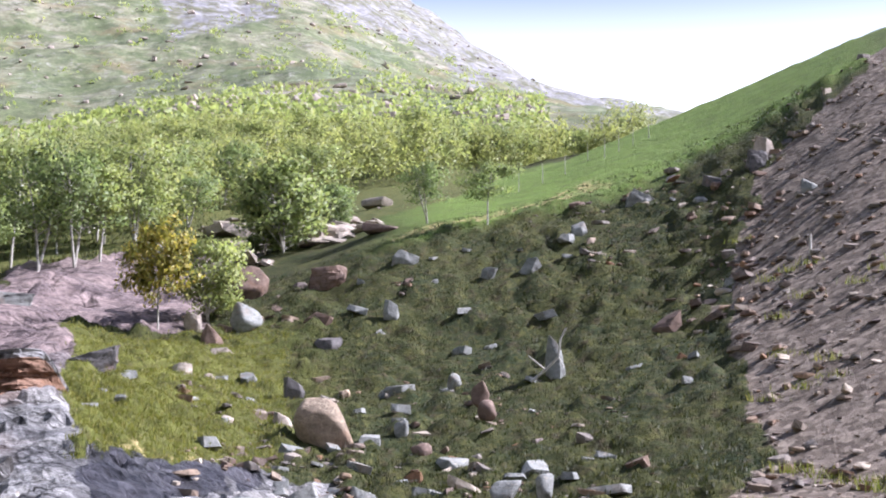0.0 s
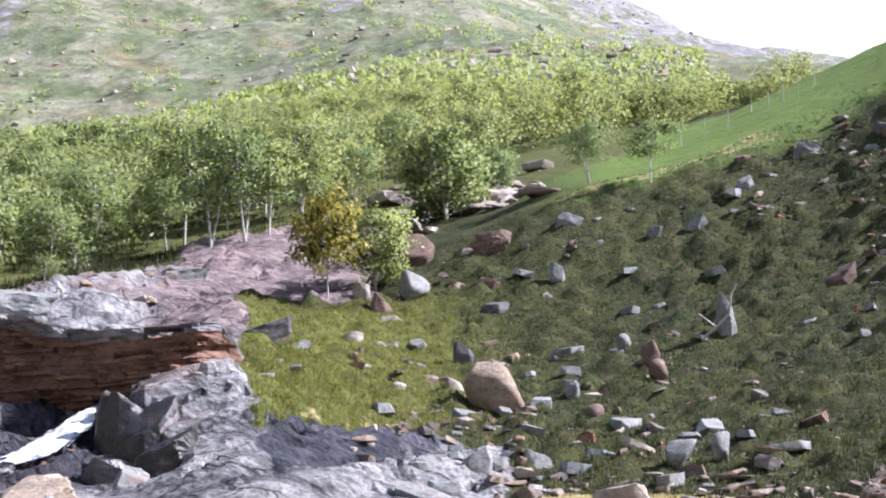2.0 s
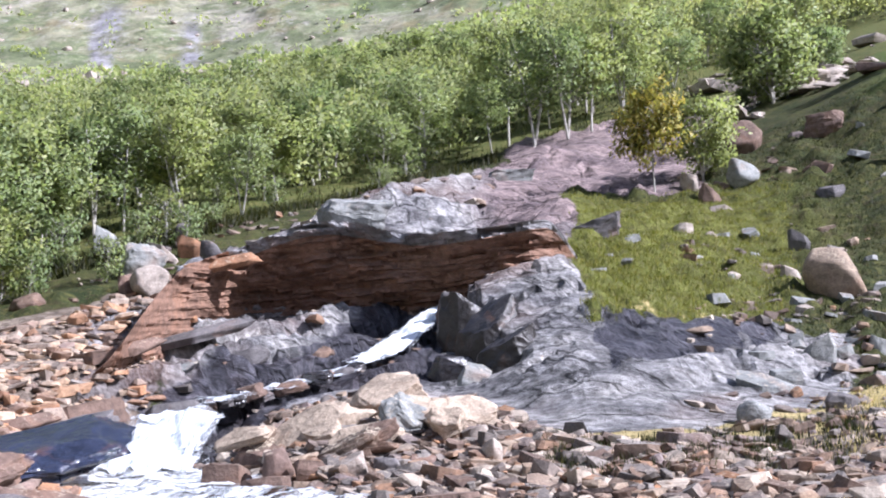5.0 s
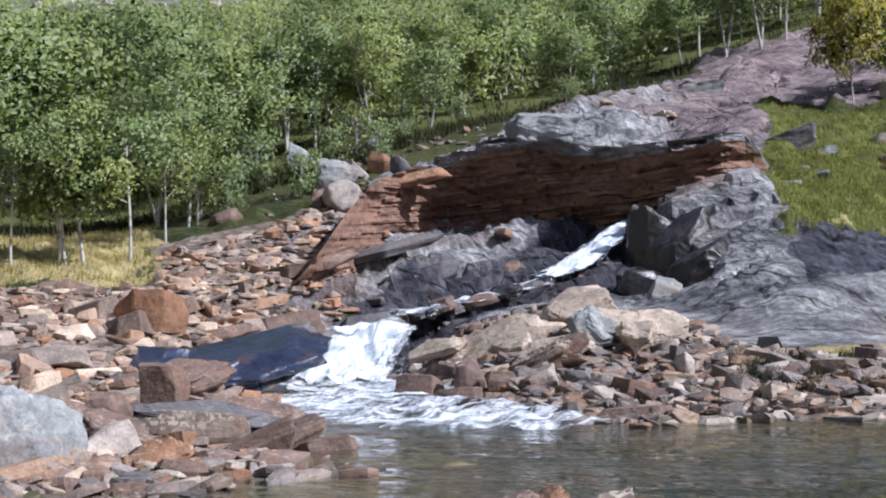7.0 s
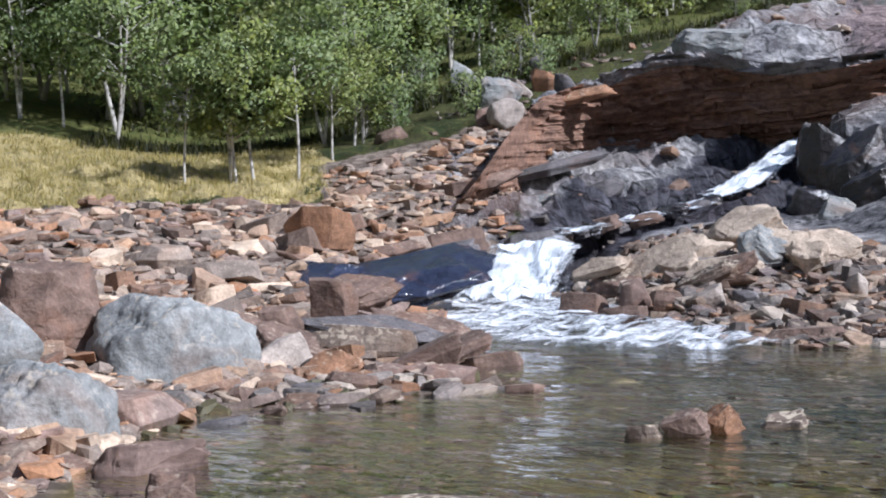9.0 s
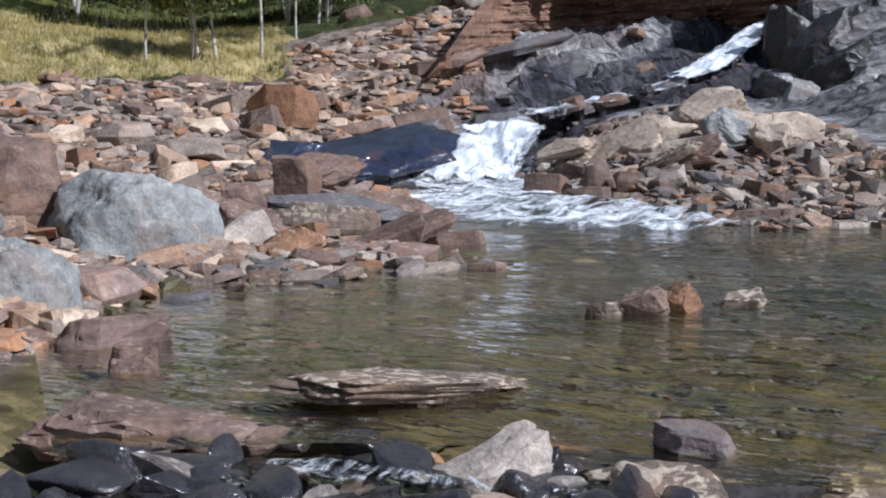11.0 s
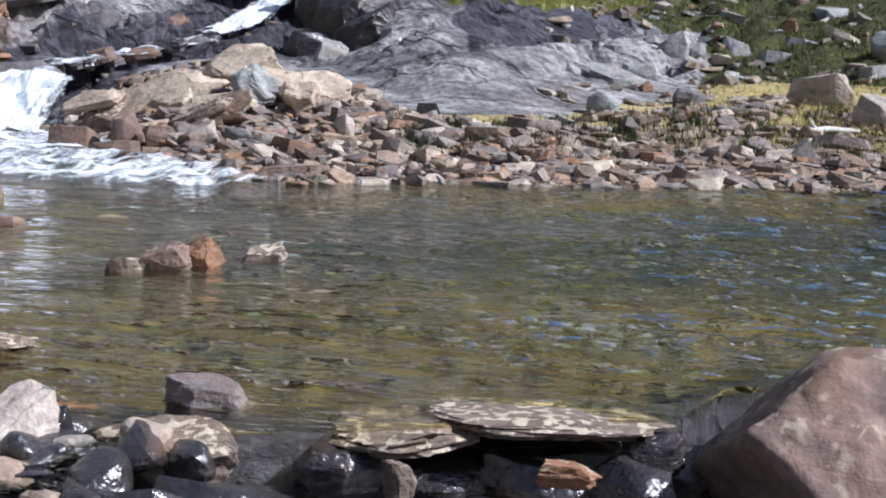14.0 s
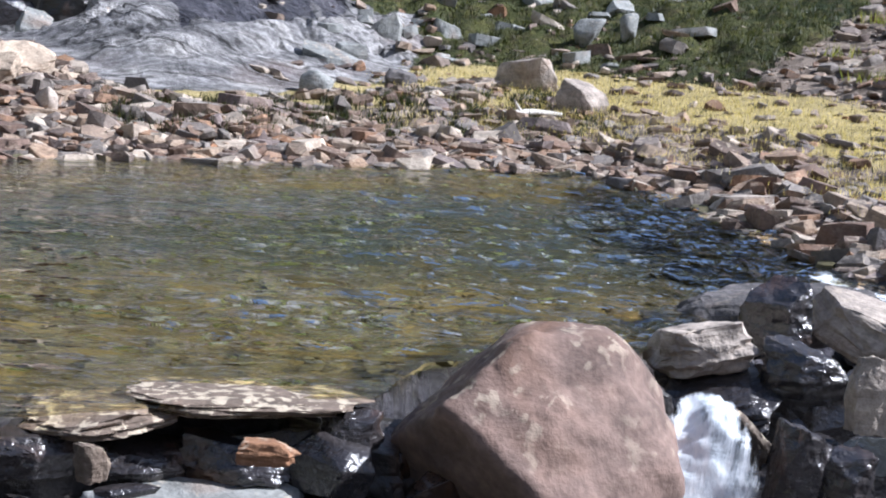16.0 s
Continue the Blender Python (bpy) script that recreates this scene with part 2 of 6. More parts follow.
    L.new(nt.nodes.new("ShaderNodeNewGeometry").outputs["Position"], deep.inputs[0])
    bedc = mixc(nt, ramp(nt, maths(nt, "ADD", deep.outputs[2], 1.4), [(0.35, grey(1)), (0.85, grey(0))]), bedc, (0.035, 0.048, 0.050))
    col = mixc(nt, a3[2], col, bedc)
    wet = ramp(nt, maths(nt, "ADD", a3[1], maths(nt, "MULTIPLY", maths(nt, "SUBTRACT", s1, 0.5), 1.6)), [(0.34, grey(0)), (0.5, grey(1))])
    wet = maths(nt, "MULTIPLY", wet, rk)
    col = mixc(nt, wet, col, mixc(nt, 0.9, col, (0.24, 0.24, 0.30), "MULTIPLY"))
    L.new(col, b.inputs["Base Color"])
    L.new(ramp(nt, wet, [(0, grey(0.88)), (1, grey(0.32))]), b.inputs["Roughness"])
    b.inputs["Specular IOR Level"].default_value = 0.25
    h = maths(nt, "ADD", maths(nt, "MULTIPLY", n2, 1.0), maths(nt, "MULTIPLY", n3, 0.5))
    h = maths(nt, "ADD", h, maths(nt, "MULTIPLY", rk, maths(nt, "ADD", maths(nt, "MULTIPLY", s2, 1.4), maths(nt, "MULTIPLY", seam, 0.5))))
    bump(nt, b, h, 0.8, 0.14)
    return m


def leaf_mat(name, a, b_, c, tone=False):
    m, nt, b = material(name)
    g = nt.nodes.new("ShaderNodeNewGeometry").outputs["Random Per Island"]
    o = nt.nodes.new("ShaderNodeObjectInfo").outputs["Random"]
    col = ramp(nt, g, [(0, a), (0.55, b_), (1, c)])
    col = mixc(nt, 0.8, col, ramp(nt, o, [(0, (0.72, 0.80, 0.8)), (0.5, (1, 1, 1)), (1, (1.2, 1.1, 0.9))]), "MULTIPLY")
    if tone:
        at_ = nt.nodes.new("ShaderNodeAttribute")
        at_.attribute_name = "tone"
        col = mixc(nt, 1.0, col, at_.outputs["Color"], "MULTIPLY")
    tr = nt.nodes.new("ShaderNodeBsdfTranslucent")
    mx = nt.nodes.new("ShaderNodeMixShader")
    mx.inputs[0].default_value = 0.5
    nt.links.new(col, b.inputs["Base Color"])
    nt.links.new(mixc(nt, 1.0, col, (1.25, 1.3, 0.9), "MULTIPLY"), tr.inputs[0])
    b.inputs["Roughness"].default_value = 0.55
    nt.links.new(b.outputs[0], mx.inputs[1])
    nt.links.new(tr.outputs[0], mx.inputs[2])
    nt.links.new(mx.outputs[0], nt.nodes["Material Output"].inputs[0])
    return m


def bark_mat():
    m, nt, b = material("birch_bark")
    v = coords(nt)
    n = noise_tex(nt, coords(nt, (1, 1, 3)), 2.0, 5, 0.7)
    col = ramp(nt, n, [(0.36, (0.06, 0.05, 0.045)), (0.46, (0.42, 0.39, 0.35)), (0.7, (0.62, 0.60, 0.56))])
    nt.links.new(col, b.inputs["Base Color"])
    b.inputs["Roughness"].default_value = 0.8
    bump(nt, b, n, 0.5, 0.02)
    return m


def wood_mat():
    m, nt, b = material("bleached_wood")
    n = noise_tex(nt, coords(nt, (8, 8, 1)), 3, 5, 0.6)
    nt.links.new(ramp(nt, n, [(0.3, (0.34, 0.31, 0.28)), (0.7, (0.66, 0.63, 0.58))]), b.inputs["Base Color"])
    b.inputs["Roughness"].default_value = 0.85
    bump(nt, b, n, 0.4, 0.01)
    return m


def water_mat(name, ripple=1.0, tint=(0.80, 0.82, 0.62), scale=1.0, gloss=0.8):
    """Clear shallow water: the bed shows through, Fresnel gives the gloss."""
    m, nt, b = material(name)
    w1 = noise_tex(nt, coords(nt, (0.5, 1.7, 1), (0, 0, -18)), 1.5 * scale, 3, 0.55, 0.5)
    w2 = noise_tex(nt, coords(nt, (0.6, 1.9, 1), (0, 0, -4)), 3.6 * scale, 3, 0.6, 0.4)
    calm = ramp(nt, noise_tex(nt, coords(nt, (1, 2.5, 1)), 0.22, 3, 0.5), [(0.38, grey(0.45)), (0.6, grey(1.0))])
    sx = nt.nodes.new("ShaderNodeSeparateXYZ")   # the lee of the left shore is calmer
    nt.links.new(coords(nt), sx.inputs[0])
    lee = ramp(nt, maths(nt, "MULTIPLY", maths(nt, "ADD", sx.outputs[0], 12.0), 0.06), [(0.2, grey(0.22)), (0.85, grey(1.0))])
    h = maths(nt, "MULTIPLY", maths(nt, "MULTIPLY", maths(nt, "ADD", w1, maths(nt, "MULTIPLY", w2, 0.55)), calm), lee)
    bp = node(nt, "Bump", Strength=ripple, Distance=0.3)
    nt.links.new(h, bp.inputs["Height"])
    gl = node(nt, "BsdfAnisotropic", Roughness=0.05)
    tr = node(nt, "BsdfRefraction", Roughness=0.0, IOR=1.33)
    tr.inputs[0].default_value = (*tint, 1)
    nt.links.new(bp.outputs[0], tr.inputs["Normal"])
    fr = node(nt, "Fresnel", IOR=1.33)
    nt.links.new(bp.outputs[0], gl.inputs["Normal"])
    nt.links.new(bp.outputs[0], fr.inputs["Normal"])
    mx = nt.nodes.new("ShaderNodeMixShader")
    nt.links.new(maths(nt, "MULTIPLY", maths(nt, "POWER", fr.outputs[0], 1.5), gloss, True), mx.inputs[0])
    nt.links.new(tr.outputs[0], mx.inputs[1])
    nt.links.new(gl.outputs[0], mx.inputs[2])
    nt.links.new(mx.outputs[0], nt.nodes["Material Output"].inputs[0])
    nt.nodes.remove(b)
    return m


def foam_mat(name, solid=0.5, flow=(7, 1.6, 1)):
    m, nt, b = material(name)
    uv = nt.nodes.new("ShaderNodeUVMap")
    uv.uv_map = "flow"
    mp = nt.nodes.new("ShaderNodeMapping")
    mp.inputs["Scale"].default_value = flow
    nt.links.new(uv.outputs[0], mp.inputs[0])
    n = noise_tex(nt, mp.outputs[0], 1.0, 8, 0.7, 1.0)
    n2 = noise_tex(nt, position(nt), 6.0, 6, 0.75, 1.5)
    both = maths(nt, "ADD", maths(nt, "MULTIPLY", n, 0.72), maths(nt, "MULTIPLY", n2, 0.28))
    e = nt.nodes.new("ShaderNodeAttribute")
    e.attribute_name = "thick"
    fac = maths(nt, "ADD", both, maths(nt, "MULTIPLY", e.outputs["Fac"], 0.3))
    al = ramp(nt, fac, [(0.89 - solid * 0.4, grey(0)), (1.05 - solid * 0.4, grey(1))])
    # blue-grey end of the ramp: shading inside white water put into its colour
    nt.links.new(ramp(nt, both, [(0.34, (0.46, 0.54, 0.62)), (0.45, (0.68, 0.74, 0.79)), (0.56, (0.86, 0.88, 0.90))]), b.inputs["Base Color"])
    b.inputs["Roughness"].default_value = 0.5
    bump(nt, b, both, 0.4, 0.05)
    nt.links.new(al, b.inputs["Alpha"])
    return m


M_GROUND = ground_mat()
M_ROCK = stone_mat("stone", island=False)
M_RUBBLE = stone_mat("rubble", island=True, lichen=0.3)
M_SCREE = stone_mat("scree_stone", island=True, lichen=0.3, gain=(1.42, 1.30, 1.18))
M_SCREE_ROCK = stone_mat("scree_rock", lichen=0.3, gain=(1.42, 1.30, 1.18))
# wet stone with the sky's blue reflection put into its base colour
M_SKY_WET = stone_mat("sky_blue_wet_stone", (0.026, 0.031, 0.055), lichen=0, rough=0.14)
M_GREY = stone_mat("grey_stone", (0.235, 0.24, 0.23))
M_ORANGE = stone_mat("rusty_stone", (0.25, 0.13, 0.07))
M_PURPLE = stone_mat("purple_stone", (0.175, 0.118, 0.096), lichen=0.45, size=1.4, relief=0.25)
M_DARK = stone_mat("dark_stone", (0.115, 0.105, 0.105), lichen=0.12)
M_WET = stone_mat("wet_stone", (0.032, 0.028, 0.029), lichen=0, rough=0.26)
# near-black wet stone: the shade of gaps is put into its colour
M_SHADE = stone_mat("shade_black_wet_stone", (0.038, 0.034, 0.032), lichen=0, rough=0.35)
M_BEIGE = stone_mat("beige_stone", (0.44, 0.35, 0.265), lichen=0.25)
M_TAN = stone_mat("tan_stone", (0.27, 0.205, 0.15), lichen=0.5)
M_PALE = stone_mat("pale_stone", (0.36, 0.305, 0.26), lichen=0.25)
M_BROWN = stone_mat("brown_stone", (0.16, 0.105, 0.08), lichen=0.3)
M_LICHEN = stone_mat("lichen_stone", (0.15, 0.112, 0.085), lichen=0.85, crust=0.05)
# leaf colours lifted, in part to stand in for hazy air
M_LEAF = leaf_mat("birch_leaf", (0.25, 0.32, 0.14), (0.33, 0.39, 0.17), (0.41, 0.45, 0.205))
M_FOREST = leaf_mat("forest_leaf", (0.26, 0.315, 0.155), (0.335, 0.385, 0.185), (0.41, 0.44, 0.22), True)
M_LEAF_Y = leaf_mat("yellowing_leaf", (0.28, 0.29, 0.07), (0.42, 0.36, 0.08), (0.56, 0.42, 0.10))
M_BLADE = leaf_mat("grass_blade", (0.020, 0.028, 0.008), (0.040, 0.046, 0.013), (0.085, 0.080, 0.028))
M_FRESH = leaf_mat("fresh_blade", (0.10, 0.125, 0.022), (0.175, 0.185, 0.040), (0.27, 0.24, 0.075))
M_STRAW = leaf_mat("straw_blade", (0.40, 0.33, 0.13), (0.58, 0.47, 0.20), (0.70, 0.59, 0.32))
M_BARK, M_WOOD = bark_mat(), wood_mat()
M_WATER, M_CREEK = water_mat("pool_water", tint=(0.78, 0.735, 0.50), gloss=5.2), water_mat("creek_water", 1.0, (0.6, 0.62, 0.62), 1.6, 1.0)
M_FOAM, M_FALL = foam_mat("foam", 0.40, (1.1, 3.2, 1)), foam_mat("white_water", 0.69, (5, 0.9, 1))
M_STREAK = foam_mat("foam_streaks", 0.26, (1.1, 3.2, 1))
M_RAPID = foam_mat("rapid_water", 0.52, (3, 1.2, 1))
M_BED = stone_mat("bed_stone", (0.075, 0.065, 0.028), lichen=0, rough=0.6)

# ---- lie of the land, by bearing from the standpoint (degrees, left positive) ----
AZ = np.array([-26, -18, -10, -3, 2, 7, 12, 16, 19, 22, 25.5, 30, 34, 37.5, 41.5, 46, 52.5, 62], float)
SHORE = np.array([9, 11.5, 15.5, 20.2, 19.8, 19.2, 19, 18.9, 18.7, 18.5, 20.4, 24.8, 24.8, 17.4, 15.3, 15, 11.2, 7], float)
D1 = np.array([22, 24, 27, 29, 29, 26, 24, 23.5, 27.5, 31.5, 30, 27, 26.5, 26.5, 20, 19.5, 17, 14.0], float)
E1 = np.array([-4, -3.6, -3, -2.8, -2.6, -3.5, -4.1, -4.3, -2.6, -1.8, -1.8, -2.8, -3.6, -4.4, -5, -5.5, -6.5, -7], float)
D2 = np.array([30, 31, 34, 36, 36, 36, 36, 36.5, 36, 37.4, 38.6, 38.8, 31, 30, 27, 27, 26, 24.0], float)
E2 = np.array([1, 0, .5, .5, -.5, .2, 1.9, 3.0, 1.7, .9, 1.3, .8, -.8, -1.4, -2, -1.8, -1.6, -1], float)
D3 = np.array([50, 48, 50, 50, 48, 47, 44, 40.5, 39.0, 38.6, 39.6, 39.6, 36, 35, 33, 33, 32, 30.0], float)
E3 = np.array([13, 10.5, 7, 5.5, 4, 3.3, 3.7, 3.6, 3.3, 3.2, 4.3, 2.8, 1.3, .6, -.2, .2, -.5, 0], float)
D4 = np.array([66, 64, 62, 60, 58, 56, 52, 56, 55, 50, 46, 43, 39, 38, 37, 37, 36, 36.0], float)
E4 = np.array([18.5, 16.8, 12.4, 10.4, 9.3, 7, 5.2, 6.4, 5.8, 6, 5, 3.8, 2.2, 1.5, .8, .8, 1, 1], float)
D5 = np.array([85, 82, 92, 88, 74, 75, 74, 70, 66, 62, 54, 48, 46, 44, 41, 42, 42, 42.0], float)
E5 = np.array([19, 17.7, 14.7, 11.9, 10.6, 9.2, 8.7, 7.9, 7, 6.3, 5.4, 4.7, 4, 2.8, 1.4, 1.2, 2.3, 2.5], float)
E6 = np.array([14, 13, 12.4, 12.3, 12.8, 13, 12.5, 11.6, 10.9, 10.4, 10, 9.2, 8.6, 8.2, 7.9, 7.6, 7.5, 7.5], float)  # at 170 m
E7 = np.array([13, 13, 14.1, 14.9, 15, 15.4, 14.8, 13.8, 13, 12.5, 12, 11.3, 10.8, 10.5, 10.3, 10, 9.8, 9.8], float)  # at 420 m
E8 = np.array([12, 13, 14.3, 15.7, 19.2, 22.5, 23, 24, 25, 25, 26, 26, 26, 26, 26, 26, 26, 26], float)  # at 1500 m


def smooth(a, b, x):
    t = np.clip((x - a) / (b - a), 0, 1)
    return t * t * (3 - 2 * t)


def hash2(ix, iy, seed):
    h = (ix.astype(np.int64) * 374761393 + iy.astype(np.int64) * 668265263 + seed * 1442695041) & 0x7FFFFFFF
    h = ((h ^ (h >> 13)) * 1274126177) & 0x7FFFFFFF
    return ((h ^ (h >> 16)) & 0xFFFF) / 65535.0


def vnoise(x, y, seed=0):
    ix, iy = np.floor(x), np.floor(y)
    fx, fy = x - ix, y - iy
    fx, fy = fx * fx * (3 - 2 * fx), fy * fy * (3 - 2 * fy)
    a, b = hash2(ix, iy, seed), hash2(ix + 1, iy, seed)
    c, d = hash2(ix, iy + 1, seed), hash2(ix + 1, iy + 1, seed)
    return (a + (b - a) * fx) * (1 - fy) + (c + (d - c) * fx) * fy - 0.5


def fbm(x, y, seed=0, octaves=4, gain=0.5):
    out, amp = 0, 1.0
    for i in range(octaves):
        out = out + amp * vnoise(x * 2 ** i + 17.3 * i, y * 2 ** i - 9.1 * i, seed + i)
        amp *= gain
    return out


def knots(az):
    """Distances and heights along each bearing, nine knots from the shore to the mountain."""
    a = np.clip(az, -26, 62)

    def f(v):
        return sum(np.interp(a + o, AZ, v) for o in (-1.6, -0.8, 0, 0.8, 1.6)) / 5

    d = [f(SHORE), f(D1), f(D2), f(D3), f(D4), f(D5), np.full_like(a, 170), np.full_like(a, 420), np.full_like(a, 1500)]
    z = [np.zeros_like(a)] + [EYE + dd * np.tan(np.radians(f(ee))) for dd, ee in zip(d[1:], (E1, E2, E3, E4, E5, E6, E7, E8))]
    return np.array(d), np.array(z)


def stage(az, r):
    """Which belt of the land a place lies in: 0 shore, 1 bank, 2 slab top, 3 ledge, 4 crest, 5 forest edge, 6 to 8 fell."""
    d, z = knots(az)
    s = np.where(r < d[0], (r - d[0]) / 10, 8.0)
    for i in range(8):
        s = np.where((r >= d[i]) & (r < d[i + 1]), i + (r - d[i]) / (d[i + 1] - d[i]), s)
    return s


def box(x, a, b, soft):
    return smooth(a - soft, a + soft, x) * (1 - smooth(b - soft, b + soft, x))


NEAR = [(-60, 12), (-14, 12.6), (-10, 10.4), (-5, 9.0), (0, 8.8), (3.5, 8.4), (5.5, 7.6), (12, 7.35), (20, 7.2), (27, 7.3), (33, 7.9), (45, 8.2), (70, 8.2)]  # where the pool spills over


CHUTE = [((20.5, 40), (24, 33), 0.9, 0.25), ((24, 33), (27, 30), 1.0, 0.22), ((27, 30), (31.5, 27.6), 1.2, 0.3), ((32, 27.2), (33.5, 24), 1.7, 0.7)]   # bearings, distances, width, depth


def stream_gaps(x, y):
    """Distance from each stretch of the stream's course, with the stretch's width and depth."""
    for (a0, r0), (a1, r1), wd, dp in CHUTE:
        p0 = np.array([-math.sin(radians(a0)) * r0, math.cos(radians(a0)) * r0])
        p1 = np.array([-math.sin(radians(a1)) * r1, math.cos(radians(a1)) * r1])
        v = p1 - p0
        t = np.clip(((x - p0[0]) * v[0] + (y - p0[1]) * v[1]) / (v @ v), 0, 1)
        yield np.hypot(x - p0[0] - t * v[0], y - p0[1] - t * v[1]), wd, dp


def cover(az, r, s):
    """Shares of the ground's covers at each place."""
    wob = 1.2 * fbm(az / 3, s * 3, 5, 3)
    a, q = az + wob, s + 0.12 * fbm(az / 1.5, s * 6, 9, 3)
    brim = np.interp(az + 2.2 * fbm(az / 1.1 + 4, s * 3.5, 8, 3), [7, 8, 10, 14.4, 15.6], [2.0, 1.84, 1.72, 1.54, 2.0])
    rock = np.maximum(box(a, 8.5, 18, 0.7) * smooth(0.79, 0.91, q) * (1 - smooth(brim - 0.05, brim + 0.05, q)), box(a, 17, 33, 1.0) * box(q, 0.55, 2.0, 0.06))
    rock = np.maximum(rock, box(a, 4.5, 9.5, 1.2) * box(q, 0.9, 1.75, 0.1))
    rock = np.maximum(rock, box(a, 15.5, 21, 0.6) * box(q, 1.5, 4.6, 0.1))
    rock = np.maximum(rock, box(a, 20, 31.5, 0.8) * box(q, 1.5, 4.0, 0.15))
    rock = np.maximum(rock, box(a, 9.5, 17.5, 1.0) * box(q, 3.75, 4.85, 0.1))
    rock = np.maximum(rock, box(a, 8, 12, 1) * box(q, 4.5, 4.9, 0.1))
    rock = np.maximum(rock, box(a, 31, 36, 1.5) * box(q, 1.3, 3.2, 0.2) * 0.8)
    edge = np.interp(s, [0.9, 1, 2, 2.6, 3, 3.5, 4, 4.6], [-9, -9.3, -12.7, -12.2, -11.6, -12.4, -17, -22]) + 1.6 * fbm(az / 1.2, s * 5, 19, 3)
    gravel = 1 - smooth(edge - 0.5, edge + 0.5, a)
    gravel = gravel * smooth(0.85, 1.1, s)
    scree = box(a, -40, 34, 1.0) * box(q, -0.15, 0.55, 0.1) + box(a, 33.5, 75, 1.2) * box(q, -0.15, np.where(az > 40.5, 2.4, 3.6), 0.12)
    gravel = np.maximum(gravel, np.clip(scree, 0, 1))
    dry = box(a, -40, 4, 2.0) * box(q, 0.34, 1.03, 0.10) + box(a, 40.5, 75, 1.2) * box(q, 2.45, 4.9, 0.1)
    dry = dry + 0.8 * box(a, 4, 16, 2.0) * box(q, 0.36, 0.95, 0.1)
    dry = dry + 0.5 * box(a, 7.0, 15, 0.8) * smooth(brim - 0.02, brim + 0.03, q) * (1 - smooth(brim + 0.04, brim + 0.14, q))
    dry = dry + 0.5 * box(a, -8, 3, 2.0) * box(q, 3.98, 4.25, 0.12)
    floor = smooth(4.75, 5.05, q) * (1 - smooth(6.1, 6.6, s)) * smooth(-3, 1, az)
    fell = smooth(6.2, 6.8, s)
    purple = box(a, 9, 19, 1.2) * smooth(2.95, 3.3, s) * (1 - smooth(5, 5.2, s))
    crag = smooth(7.12, 7.5, s + 0.9 * fbm(az / 5, s * 5, 3, 4)) * 0.97
    wet = box(a, 7.5, 14.6, 0.8) * smooth(brim - 0.42, brim - 0.24, q) * (1 - smooth(brim - 0.02, brim + 0.05, q)) + box(a, 20.5, 31, 1.2) * box(q, 0.9, 1.45, 0.2) * 0.6 + box(a, 29, 40, 1.5) * box(q, 0.2, 1.1, 0.2)
    bed = 1 - smooth(-0.05, 0.02, s)
    bx, by = -np.sin(np.radians(az)) * r, np.cos(np.radians(az)) * r
    for gap, wd, dp in stream_gaps(bx, by):
        wet = np.maximum(wet, 1 - smooth(0.9, 2.0, gap + 0.5 * fbm(bx, by, 24, 2)))
    bed = bed * smooth(1.5, 2.6, np.hypot(bx + math.sin(radians(40)) * 15.6, by - math.cos(radians(40)) * 15.6))
    gravel = np.maximum(gravel, (s < 0) * (1 - bed))
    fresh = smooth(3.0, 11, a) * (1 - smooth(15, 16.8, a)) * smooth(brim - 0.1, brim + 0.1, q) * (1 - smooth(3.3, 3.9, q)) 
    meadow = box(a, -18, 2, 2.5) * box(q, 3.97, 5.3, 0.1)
    # wet rock under the dam; the gaps' shade is put into its colour too
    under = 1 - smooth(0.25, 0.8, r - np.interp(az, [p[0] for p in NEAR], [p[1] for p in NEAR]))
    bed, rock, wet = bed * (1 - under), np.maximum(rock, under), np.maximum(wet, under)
    return dict(rock=rock, gravel=gravel, dry=dry, floor=floor, fell=fell, purple=purple, crag=crag, wet=wet, bed=bed, fresh=fresh, meadow=meadow)


